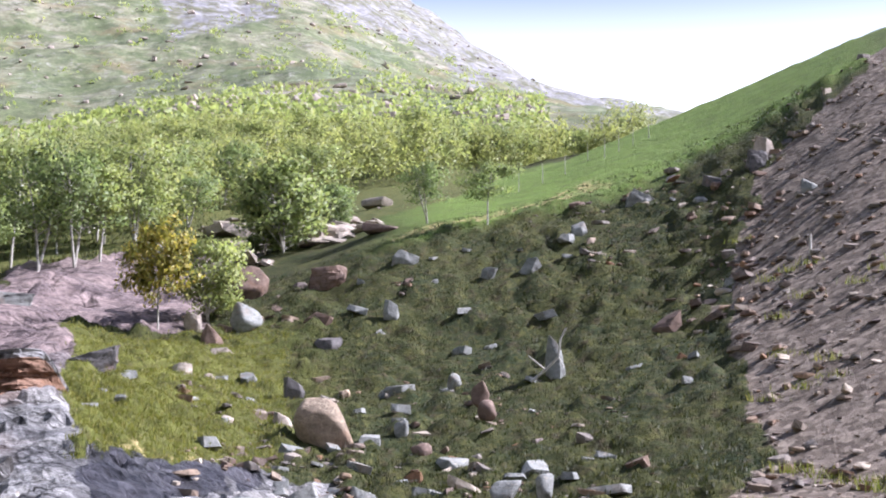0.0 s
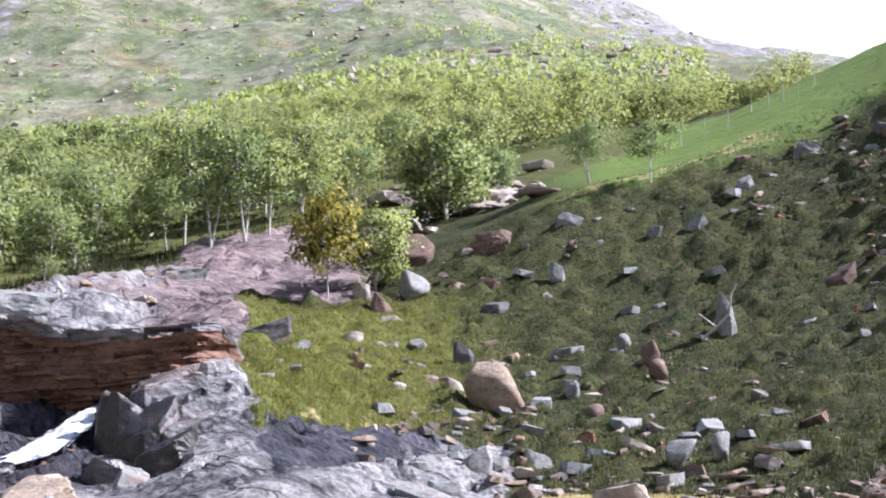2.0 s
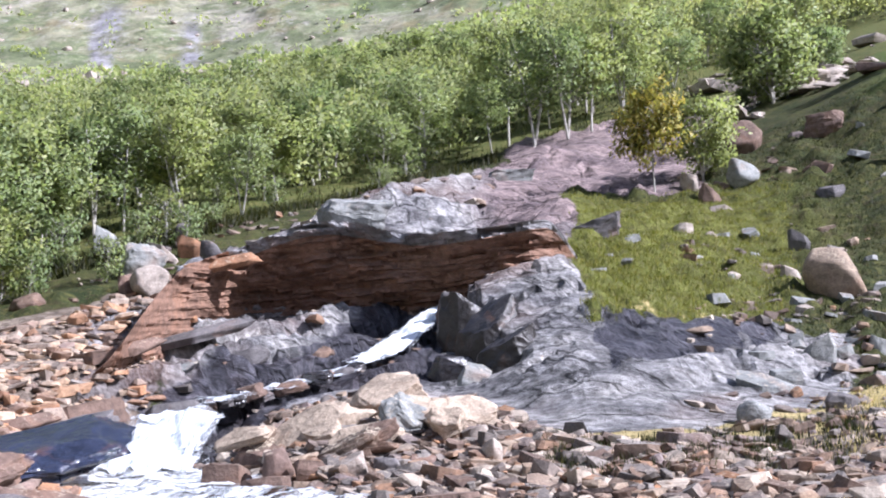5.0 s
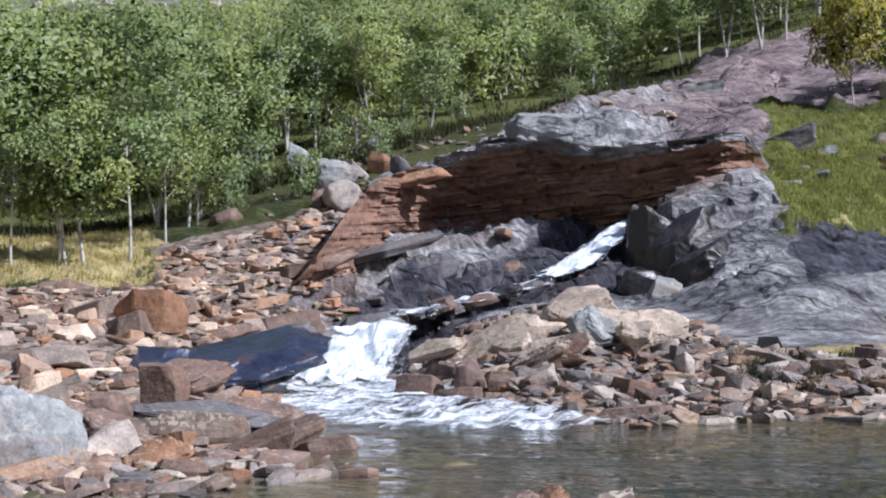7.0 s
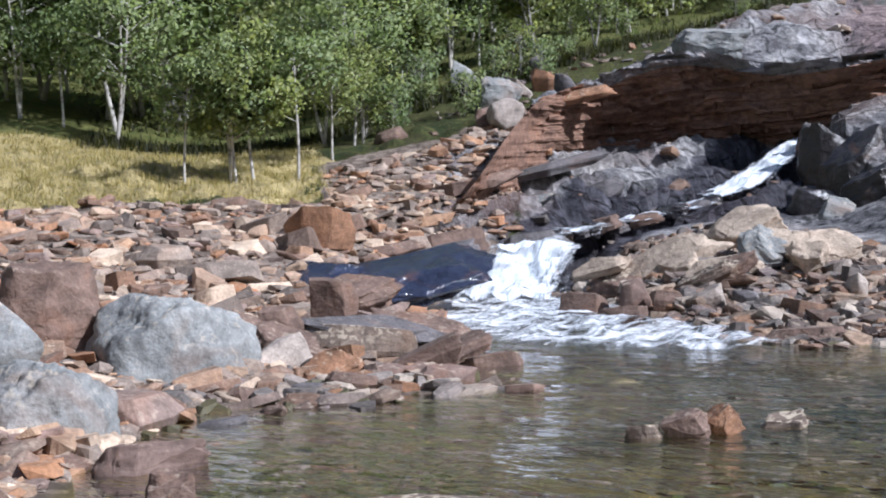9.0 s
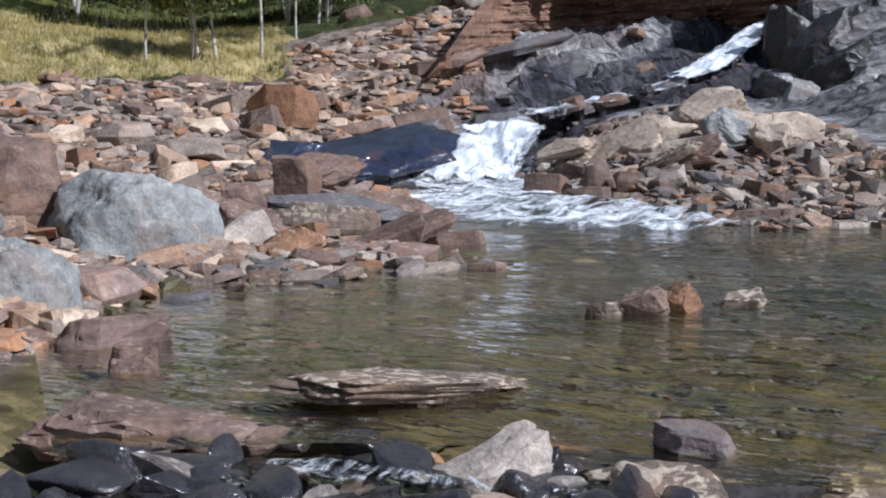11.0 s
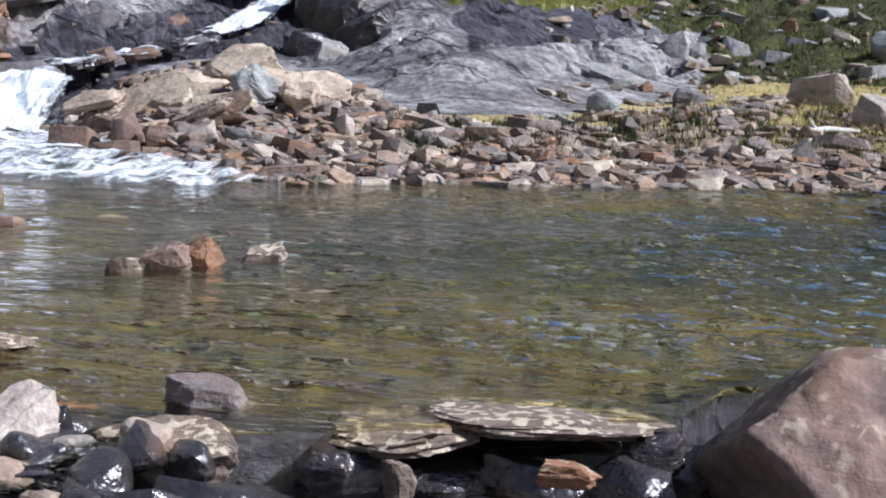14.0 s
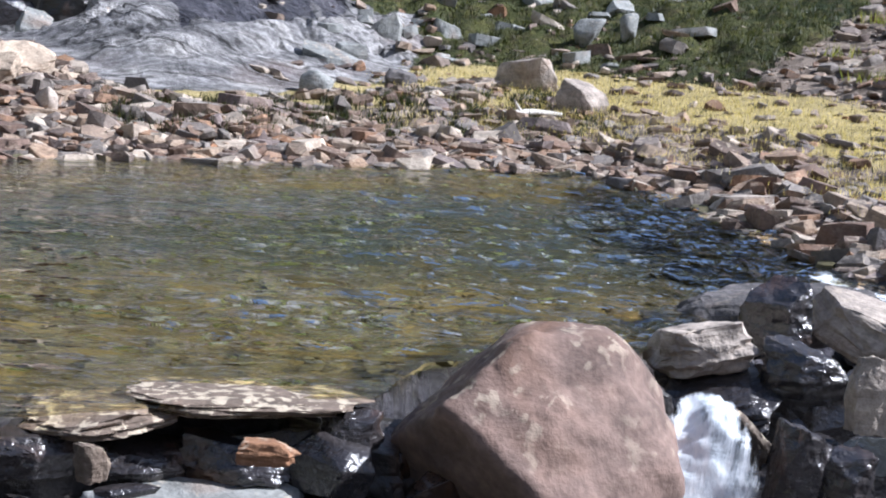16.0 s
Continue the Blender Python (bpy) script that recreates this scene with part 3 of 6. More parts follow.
def height(x, y):
    x, y = np.atleast_1d(np.asarray(x, float)), np.atleast_1d(np.asarray(y, float))
    az, r = np.degrees(np.arctan2(-x, y)), np.hypot(x, y)
    d, z = knots(az)
    out = -0.42 * smooth(0, 4, d[0] - r) - 0.7 * smooth(11, 14, r) * smooth(0.5, 3, d[0] - r) * (1 - smooth(32, 38, az)) - 0.02 - 0.1 * fbm(x / 2.5, y / 2.5, 33, 3)
    for i in range(8):
        t = (r - d[i]) / (d[i + 1] - d[i])
        out = np.where((t >= 0) & (t <= 1), z[i] + (z[i + 1] - z[i]) * t, out)
    out = np.where(r > 1500, z[8] - (r - 1500) * 0.02, out)
    s = stage(az, r)
    c = cover(az, r, s)
    rock = np.clip(c["rock"], 0, 1)
    # hummocky turf, bedded rock, rubble and far fell each have a roughness of their own
    turf = (1 - rock) * (1 - np.clip(c["gravel"], 0, 1)) * smooth(0.9, 1.4, s) * (1 - smooth(3.9, 4.3, s) * 0.75)
    hum = np.abs(fbm(x / 1.2, y / 1.2, 21, 4, 0.6))
    out = out + turf * (0.62 * hum - 0.15 + 0.5 * fbm(x / 9, y / 9, 31, 2))
    level = out / 0.5 + 2.2 * fbm(x / 3.5, y / 3.5, 22, 4, 0.6)
    tread = level - np.floor(level)
    out = out + turf * smooth(-0.15, 0.2, fbm(x / 6, y / 6, 23, 2)) * smooth(2.3, 2.9, s) * 0.24 * (smooth(0.0, 0.28, tread) - tread)
    u, w = 0.53 * x + 0.85 * y, 0.85 * x - 0.53 * y
    bed = fbm(u / 7, w / 1.1, 41, 5, 0.55)
    stepz = np.round(bed * 7 + 0.4 * fbm(x, y, 42, 2)) / 7
    out = out + rock * (0.22 * bed + (0.16 + 0.5 * box(az, 20, 34, 1.5)) * stepz) * smooth(0.9, 1.3, s)
    out = out + rock * smooth(0.9, 1.2, s) * (1 - 0.75 * smooth(2.9, 3.2, s)) * (0.22 * np.abs(fbm(u / 1.8, w / 0.7, 48, 4, 0.6)) + 0.05 * fbm(x / 0.6, y / 0.6, 49, 2))
    big = fbm(u / 9, w / 3.5, 43, 3, 0.5)
    out = out + rock * smooth(2.9, 3.3, s) * (1 - smooth(4.8, 5.1, s)) * (1.2 * big)
    ledge = np.round(4 * fbm(u / 5.5, w / 2.4, 45, 3, 0.5) + 0.3 * fbm(x / 0.8, y / 0.8, 50, 2)) / 4
    out = out + rock * smooth(2.95, 3.2, s) * (1 - smooth(4.8, 5.1, s)) * 0.8 * ledge
    dip = w / 1.25 + 1.1 * fbm(u / 4, w / 2, 52, 3)
    out = out + rock * box(az, 20.5, 40, 1.5) * box(s, 0.9, 2.0, 0.15) * 0.42 * (dip - np.floor(dip) - 0.5)
    crack = np.abs(fbm(u / 5 + 0.3 * bed, w / 2.2, 44, 3, 0.5))
    out = out - rock * smooth(1.0, 1.4, s) * (1 - smooth(5, 5.2, s)) * (0.32 + 0.3 * smooth(2.9, 3.3, s)) * (1 - smooth(0.0, 0.06, crack))
    out = out + np.clip(c["gravel"], 0, 1) * (0.22 - 0.15 * smooth(0.9, 1.3, s)) * fbm(x / 1.1, y / 1.1, 51, 4, 0.6) * smooth(-0.02, 0.2, s)
    out = out + smooth(4.9, 5.6, s) * (1 - smooth(6.5, 7, s)) * 1.6 * fbm(x / 14, y / 14, 61, 4)
    out = out + smooth(6.4, 7.2, s) * (18 * fbm(x / 150, y / 150, 71, 7, 0.6)) * (1 - 0.75 * smooth(7.85, 8, s))
    # the stream's chute in the rock, from the upper fall to the pool
    for gap, wd, dp in stream_gaps(x, y):
        out = out - dp * (1 - smooth(wd * 0.6, wd * 1.3, gap))
    bar = np.hypot(x + math.sin(radians(40)) * 15.6, y - math.cos(radians(40)) * 15.6)
    out = np.maximum(out, 0.03 - 0.4 * smooth(0.8, 2.8, bar) - 5 * (bar > 3.2))
    # the left end of the grey slab breaks off in a step
    q0 = np.array([-math.sin(radians(17.6)) * 29.2, math.cos(radians(17.6)) * 29.2])
    q1 = np.array([-math.sin(radians(19.75)) * 34.8, math.cos(radians(19.75)) * 34.8])
    v = (q1 - q0) / np.hypot(*(q1 - q0))
    t = ((x - q0[0]) * v[0] + (y - q0[1]) * v[1]) / np.hypot(*(q1 - q0))
    side = (y - q0[1]) * v[0] - (x - q0[0]) * v[1] + 0.25 * fbm(x * 1.3, y * 1.3, 47, 3)
    step = np.where(side < 0, 0.4 * np.clip(t, 0, 1) * (1 - smooth(0.3, 5, -side)), -0.7 * (1 - smooth(0.7, 2.4, side)))
    out = out + step * smooth(-0.1, 0.3, t) * (1 - smooth(1.0, 1.3, t))
    # a gully between the grey slab's crest and the cliff's right end
    out = out - 1.5 * box(az + 0.5 * fbm(x / 2, y / 2, 46, 2), 14.8, 21.5, 0.9) * smooth(36.6, 37.6, r) * (1 - smooth(39.3, 39.7, r))
    lip = np.interp(az, [p[0] for p in NEAR], [p[1] for p in NEAR])
    near = 1 - smooth(lip - 0.6, lip + 0.35, r)
    out = out * (1 - near) + near * (-1.1)
    rim = -0.15 - 1.0 * smooth(0.10, 0.5, np.abs(r - lip - 0.50)) + 0.06 * fbm(x * 2, y * 2, 53, 2)
    out = np.where((np.abs(r - lip - 0.50) < 0.55) & (az > -13) & (az < 30), np.maximum(out, rim), out)
    return out


def gz(x, y):
    return float(height(x, y)[0])


def at(az, d, dz=0.0):
    x, y = -math.sin(radians(az)) * d, math.cos(radians(az)) * d
    return Vector((x, y, gz(x, y) + dz))


# ---- builders ----
def mesh_of(name, v, f, mat, smooth_shade=False):
    me = bpy.data.meshes.new(name)
    v = np.asarray(v, dtype=np.float32)
    f = np.asarray(f, dtype=np.int32)
    me.vertices.add(len(v))
    me.vertices.foreach_set("co", v.ravel())
    k = f.shape[1]
    me.loops.add(f.size)
    me.loops.foreach_set("vertex_index", f.ravel())
    me.polygons.add(len(f))
    me.polygons.foreach_set("loop_start", np.arange(0, f.size, k, dtype=np.int32))
    me.polygons.foreach_set("use_smooth", np.full(len(f), smooth_shade))
    me.materials.append(mat)
    me.update(calc_edges=True)
    return me


def attribute(me, name, cols):
    a = me.attributes.new(name, "FLOAT_COLOR", "POINT")
    n = len(me.vertices)
    out = np.ones((n, 4), np.float32)
    for i, c in enumerate(cols):
        out[:, i] = np.clip(c, 0, 1.5)
    a.data.foreach_set("color", out.ravel())


def soft_normals(me, n):
    """Leaves and blades shade with the mass that they belong to."""
    me.polygons.foreach_set("use_smooth", np.full(len(me.polygons), True))
    n = n / (np.linalg.norm(n, axis=1)[:, None] + 1e-9)
    me.attributes.new("custom_normal", "FLOAT_VECTOR", "POINT").data.foreach_set("vector", n.astype(np.float32).ravel())
    me.update()
    return me


def part(name, me, parent, label=""):
    ob = new(name, me)
    ob.parent = parent
    return tagged(ob, label)


def ico(sub):
    bm = bmesh.new()
    bmesh.ops.create_icosphere(bm, subdivisions=sub, radius=1.0)
    v = np.array([x.co[:] for x in bm.verts])
    f = np.array([[x.index for x in p.verts] for p in bm.faces])
    bm.free()
    return v / np.linalg.norm(v, axis=1)[:, None], f


ICO = {i: ico(i) for i in (1, 2, 3, 4, 5)}


# flats of the large boulders: direction and distance from the middle (x along, y away, z up)
PLANES = {
    "lump": [(0.45, -0.75, 0.45, 0.72), (-0.5, -0.3, 0.8, 0.66), (0.95, -0.3, 0.25, 0.86), (0.3, 0.2, 0.9, 0.63), (-0.1, -0.15, 1, 0.62), (0.75, -0.2, 0.62, 0.74), (0.1, -1, 0.3, 0.7), (-1, -0.2, 0.2, 0.95), (0, 1, 0.1, 0.8), (1, 0, 0, 1.0), (0, 0, -1, 0.6), (-0.6, -0.7, 0.6, 0.82)],
    "wedge": [(-0.05, 0.1, 1, 0.76), (0.85, -0.1, 0.53, 0.86), (-0.72, 0.05, 0.69, 0.52), (-1, 0.1, 0.05, 0.97), (0.66, -0.70, 0.28, 0.72), (-0.66, -0.58, -0.48, 0.40), (0.16, -0.66, 0.73, 0.58), (1, 0, -0.05, 1.0), (0, 1, 0.2, 0.8), (0, 0, -1, 0.8), (0.3, -0.6, 0.74, 0.68)],
}


def rock_shape(seed, kind, sub):
    """A stone in a unit box, its foot at z = 0: a rounded boulder, or a broken block or plate with edges."""
    rg = np.random.default_rng(seed)
    if kind == "dome":   # a smooth, lopsided boulder
        d, f = ICO[5]
        r = (np.abs(d) ** 1.85).sum(1) ** (-1 / 1.85)
        v = d * r[:, None]
        v[:, 0] += 0.42 * v[:, 2] - 0.10 * v[:, 2] ** 2
        o = Vector((3, 8, seed))
        v = v * (1 + 0.17 * np.array([noise.fractal(Vector(x * 1.2) + o, 1.0, 2.0, 3) for x in v]))[:, None]
    elif kind in PLANES:   # a big smooth-edged boulder with flats
        d, f = ICO[5]
        n = np.array([p[:3] for p in PLANES[kind]], float)
        n /= np.linalg.norm(n, axis=1)[:, None]
        h = np.array([p[3] for p in PLANES[kind]])
        dots = d @ n.T
        r = np.where(dots > 0.05, h / np.maximum(dots, 0.05), 9.0)
        sharp = 17.0 if kind == "wedge" else 44.0
        r = (np.minimum(r, 9) ** -sharp).sum(1) ** (-1 / sharp)
        o = Vector((3, 8, seed))
        v = d * (r * (1 + (0.09 if kind == "wedge" else 0.15) * np.array([noise.fractal(Vector(x * 1.6) + o, 0.8, 2.0, 5) for x in d])))[:, None]
    elif kind == "round":
        d, f = ICO[max(2, sub + 1)]
        n = rg.normal(size=(16, 3))
        n /= np.linalg.norm(n, axis=1)[:, None]
        h = rg.uniform(0.8, 1.0, 16)
        dots = d @ n.T
        r = np.where(dots > 0.05, h / np.maximum(dots, 0.05), 9.0)
        r = (np.minimum(r, 9) ** -11.0).sum(1) ** (-1 / 11)
        v = d * r[:, None]
    else:
        bm = bmesh.new()
        k = 5 + seed % 3 + (3 if sub >= 4 else 0)
        ang = (np.arange(k) + rg.uniform(-0.32, 0.32, k)) * 2 * math.pi / k
        plan = np.stack([np.cos(ang), np.sin(ang)], -1) * rg.uniform(0.78, 1.0, (k, 1))
        if kind == "slab":   # plates break into rough rectangles
            plan = plan / (np.abs(plan) ** 2.6).sum(1)[:, None] ** (1 / 2.6) * rg.uniform(0.66, 1.0, (k, 1))
        dip = rg.normal(0, 0.2 if kind == "slab" else 0.45, 2)
        rings = [(-1.0, rg.uniform(0.75, 1.0, (k, 1)), 0)]
        if kind == "block" or sub >= 3:
            rings.append((rg.uniform(-0.4, 0.3), rg.uniform(0.9, 1.12, (k, 1)), 0.3))
        rings.append((1.0, rg.uniform(0.55, 0.98, (k, 1)), 1.0))
        for z, grow, tip in rings:
            ring = plan * grow + tip * rg.normal(0, 0.08, 2)
            for q in ring:
                bm.verts.new((q[0], q[1], z + tip * float(q @ dip) + rg.normal(0, 0.05)))
        res = bmesh.ops.convex_hull(bm, input=bm.verts)
        bmesh.ops.delete(bm, geom=[g for g in res["geom_interior"] if isinstance(g, bmesh.types.BMVert)], context="VERTS")
        if sub >= 2:
            bmesh.ops.dissolve_limit(bm, angle_limit=radians(14), verts=bm.verts, edges=bm.edges)
            bmesh.ops.bevel(bm, geom=list(bm.edges), offset=0.028, segments=1, affect="EDGES", clamp_overlap=True)
            bmesh.ops.triangulate(bm, faces=bm.faces)
        if sub >= 3:
            for _ in range(sub - 1):
                long = [e for e in bm.edges if e.calc_length() > 0.16]
                bmesh.ops.subdivide_edges(bm, edges=long, cuts=1)
                bmesh.ops.triangulate(bm, faces=bm.faces)
        bmesh.ops.recalc_face_normals(bm, faces=bm.faces)
        bm.verts.index_update()
        v = np.array([x.co[:] for x in bm.verts])
        f = np.array([[x.index for x in q.verts] for q in bm.faces])
        bm.free()
    if sub >= 3:
        o = rg.uniform(-50, 50, 3)
        k = np.array([noise.fractal(Vector(x * 2.4 + o), 0.7, 2.2, 5) for x in v])
        v = v * (1 + (0.02 if kind == "round" else 0.006 if kind in ("dome", "lump", "wedge") else 0.04 if sub == 3 else 0.10) * k)[:, None]
        if kind == "slab":   # thin beds that stick out unevenly
            lay = np.floor(v[:, 2] * 4.5 + 0.8 * v[:, 0] * (seed % 3 - 1))
            v[:, :2] *= (1 + 0.05 * (hash2(lay, lay * 0 + seed, 7) - 0.5))[:, None]
    v = v - (v.max(0) + v.min(0)) / 2
    v = v / (v.max(0) - v.min(0))
    v[:, 2] += 0.5
    return v, f


MAT_WORD = {"orange": (M_ORANGE, "rust-orange"), "brown": (M_BROWN, "brown"), "grey": (M_GREY, "grey speckled"), "pale": (M_PALE, "pale grey"), "dark": (M_DARK, "dark grey"), "lichen": (M_LICHEN, "lichen-spotted"), "purple": (M_PURPLE, "purplish brown"), "wet": (M_WET, "dark wet"), "shade_black": (M_SHADE, "shade-black wet"), "tan": (M_TAN, "tan and grey")}
KIND_WORD = {"lump": "flat-topped boulder", "wedge": "smooth boulder", "round": "boulder", "dome": "rounded boulder", "block": "angular rock", "slab": "flat rock slab"}
SEED = [100]


def place_rocks(rows, where, group, sub=3, size=1.0):
    for x, y, z, w, h, tilt, kind, mat in rows:
        w, h = w * size, h * size
        deep = {"dome": 0.75, "lump": 0.7, "wedge": 0.75, "round": 0.8, "block": 0.6, "slab": 0.45}[kind]
        h = max(h - w * deep * (0.16 if kind in ("dome", "lump", "wedge") else 0.3 if kind == "round" else 0.4) * (EYE - z) / math.hypot(x, y), 0.3 * h) if z < EYE else h
        SEED[0] += 1
        foot, top = z - 0.16 * h, z + h
        if math.hypot(x, y) > 9:   # no stone floats over the bed
            foot = max(min(foot, gz(x, y) - 0.04), foot - (0.7 if kind == "slab" else 1.2) * h)
        v, f = rock_shape(SEED[0], kind, sub + (1 if w * h > 1.2 or math.hypot(x, y) < 12 else 0))
        word = next(k for k, m in MAT_WORD.items() if m[0] is mat)
        name = "boulder" if kind in ("round", "dome", "lump", "wedge") else "flat_rock" if kind == "slab" else "rock"
        me = mesh_of(name, v, f, mat, kind in ("round", "dome", "lump", "wedge"))
        if kind not in ("round", "dome", "lump", "wedge"):
            me.polygons.foreach_set("use_smooth", np.full(len(f), True))
            me.set_sharp_from_angle(angle=radians(28))
        ob = new(name, me)
        az = math.degrees(math.atan2(-x, y))
        away = Vector((x, y, 0)).normalized() * (w * deep * 0.35)
        ob.matrix_world = Matrix.LocRotScale(Vector((x, y, foot)) + away, Euler((0, radians(-tilt), radians(az + (0 if kind in PLANES else SEED[0] * 37 % 30 - 15)))), (w, w * deep, top - foot))
        tagged(ob, f"{MAT_WORD[word][1]} {KIND_WORD[kind]} {where}", "boulder" if kind in ("round", "dome", "lump", "wedge") else "rock", group)


def scatter(name, label, spots, sizes, mat, seed, flat=0.45, kinds=("block", "slab", "block"), sink=0.2, sub=1):
    """Many small stones in one mesh."""
    rg = np.random.default_rng(seed)
    shapes = [rock_shape(900 + seed * 10 + i, k, sub) for i, k in enumerate(kinds * 3)]
    V, Fs, base = [], [], 0
    for i, (p, s) in enumerate(zip(spots, sizes)):
        v, f = shapes[i % len(shapes)]
        a, b, c = rg.uniform(0, 6.28), rg.normal(0, 0.2), rg.normal(0, 0.2)
        m = np.array(Euler((b, c, a)).to_matrix())
        q = ((v - (0, 0, sink)) * (s * rg.uniform(0.9, 2.0), s * rg.uniform(0.7, 1.15), s * flat * rg.uniform(0.45, 1.4))) @ m.T + p
        V.append(q)
        Fs.append(f + base)
        base += len(v)
    ob = new(name, mesh_of(name, np.vstack(V), np.vstack(Fs), mat))
    return tagged(ob, label, "stones", kind="stuff")


def spots_in(seed, n, az0, az1, s0, s1, keep=None):
    """Random places on the ground between two bearings and two belts of the land."""
    rg = np.random.default_rng(seed)
    az, s = rg.uniform(az0, az1, n), rg.uniform(s0, s1, n)
    d, z = knots(az)
    i = np.clip(np.floor(s).astype(int), 0, 7)
    k = np.arange(n)
    r = np.where(s < 0, d[0] + s * 10, d[i, k] + (d[i + 1, k] - d[i, k]) * (s - i))
    if keep is not None:
        m = keep(az, r, s)
        az, r = az[m], r[m]
    x, y = -np.sin(np.radians(az)) * r, np.cos(np.radians(az)) * r
    return np.stack([x, y, height(x, y)], -1)


def tube(points, radii, sides=7):
    pts = [Vector(p) for p in points]
    v, f = [], []
    for i, p in enumerate(pts):
        t = (pts[min(i + 1, len(pts) - 1)] - pts[max(i - 1, 0)]).normalized()
        u = t.cross(Vector((0.31, 0.95, 0.05))).normalized()
        w = t.cross(u)
        for j in range(sides):
            a = 2 * math.pi * j / sides
            v.append(p + (u * math.cos(a) + w * math.sin(a)) * radii[i])
    for i in range(len(pts) - 1):
        for j in range(sides):
            k = (j + 1) % sides
            f.append((i * sides + j, i * sides + k, (i + 1) * sides + k, (i + 1) * sides + j))
    return [tuple(x) for x in v], f


def join_tubes(tubes):
    V, F = [], []
    for v, f in tubes:
        b = len(V)
        V += v
        F += [tuple(i + b for i in q) for q in f]
    return V, F


def leaves(centres, spread, count, size, rg):
    """Small leaf blades round the ends of the twigs."""
    c = centres[rg.integers(0, len(centres), count)] + rg.normal(0, 1, (count, 3)) * spread
    a = rg.normal(size=(count, 3))
    a /= np.linalg.norm(a, axis=1)[:, None]
    b = np.cross(a, rg.normal(size=(count, 3)))
    b /= np.linalg.norm(b, axis=1)[:, None]
    s = size * rg.uniform(0.6, 1.3, (count, 1))
    v = np.stack([c - a * s, c + b * s * 0.55, c + a * s, c - b * s * 0.55], 1).reshape(-1, 3)
    return v, np.arange(count * 4).reshape(-1, 4)


def birch(name, seed, stems=1, crown_low=0.28, count=1500, size=0.075, leaf=M_LEAF, width=0.2, label="", limbs=17):
    """A mountain birch one metre high, to be scaled: trunk with limbs, crown of leaf blades."""
    rg = np.random.default_rng(seed)
    tubes, tips = [], []
    for sidx in range(stems):
        lean = rg.normal(0, 0.05 if stems == 1 else 0.12, 2)
        axis = [(lean[0] * t + 0.015 * math.sin(5 * t + seed), lean[1] * t + 0.015 * math.cos(4 * t + seed), t) for t in np.linspace(-0.03, 0.94, 9)]
        tubes.append(tube(axis, [0.0115 * (1 - 0.85 * t) + 0.002 for t in np.linspace(0, 1, 9)]))
        for i in range(limbs):
            t = rg.uniform(crown_low, 0.95)
            p = np.array([np.interp(t, [q[2] for q in axis], [q[k] for q in axis]) for k in range(3)])
            a = rg.uniform(0, 6.28)
            reach = width * (0.35 + 1.0 * math.sin(math.pi * min(1, (1.02 - t) / (1.02 - crown_low) * 0.72 + 0.06))) * rg.uniform(0.6, 1.2)
            e = p + np.array([math.cos(a) * reach, math.sin(a) * reach, reach * rg.uniform(0.2, 0.8)])
            m = (p + e) / 2 + np.array([0, 0, 0.02])
            tubes.append(tube([p, m, e], [0.004, 0.0028, 0.001], 4))
            tips += [e, (m + e) / 2, e + rg.normal(0, 0.035, 3), m]
        tips.append(np.array(axis[-1]))
    ob = new(name)
    v, f = join_tubes(tubes)
    part("trunk", mesh_of("trunk", v, f, M_BARK, True), ob, "white birch bark with dark patches")
    v, f = leaves(np.array(tips), np.array([0.05, 0.05, 0.04]), count, size * 0.31, rg)
    out = (v - (0, 0, (crown_low + 0.5) / 2)) * (1 / width, 1 / width, 1.6) + np.repeat(rg.normal(0, 0.35, (count, 3)), 4, 0)
    part("crown", soft_normals(mesh_of("crown", v, f, leaf), out), ob)
    return tagged(ob, label, "tree")


def blades(name, label, spots, mat, seed, hgt, wid, per=5, spread=0.12):
    rg = np.random.default_rng(seed)
    n = len(spots) * per
    base = np.repeat(spots, per, 0) + np.c_[rg.normal(0, spread, (n, 2)), np.zeros(n)]
    a = rg.uniform(0, 6.28, n)
    side = np.stack([np.cos(a), np.sin(a), 0 * a], -1) * wid
    h = hgt * rg.uniform(0.5, 1.3, n)
    tip = base + np.stack([rg.normal(0, 0.35, n) * h, rg.normal(0, 0.35, n) * h, h], -1)
    base[:, 2] -= 0.05
    v = np.stack([base - side, base + side, tip], 1).reshape(-1, 3)
    lean = np.repeat(np.c_[rg.normal(0, 0.3, (n, 2)), np.ones(n)], 3, 0)
    ob = new(name, soft_normals(mesh_of(name, v, np.arange(3 * n).reshape(-1, 3), mat), lean))
    return tagged(ob, label, "grass", kind="stuff")


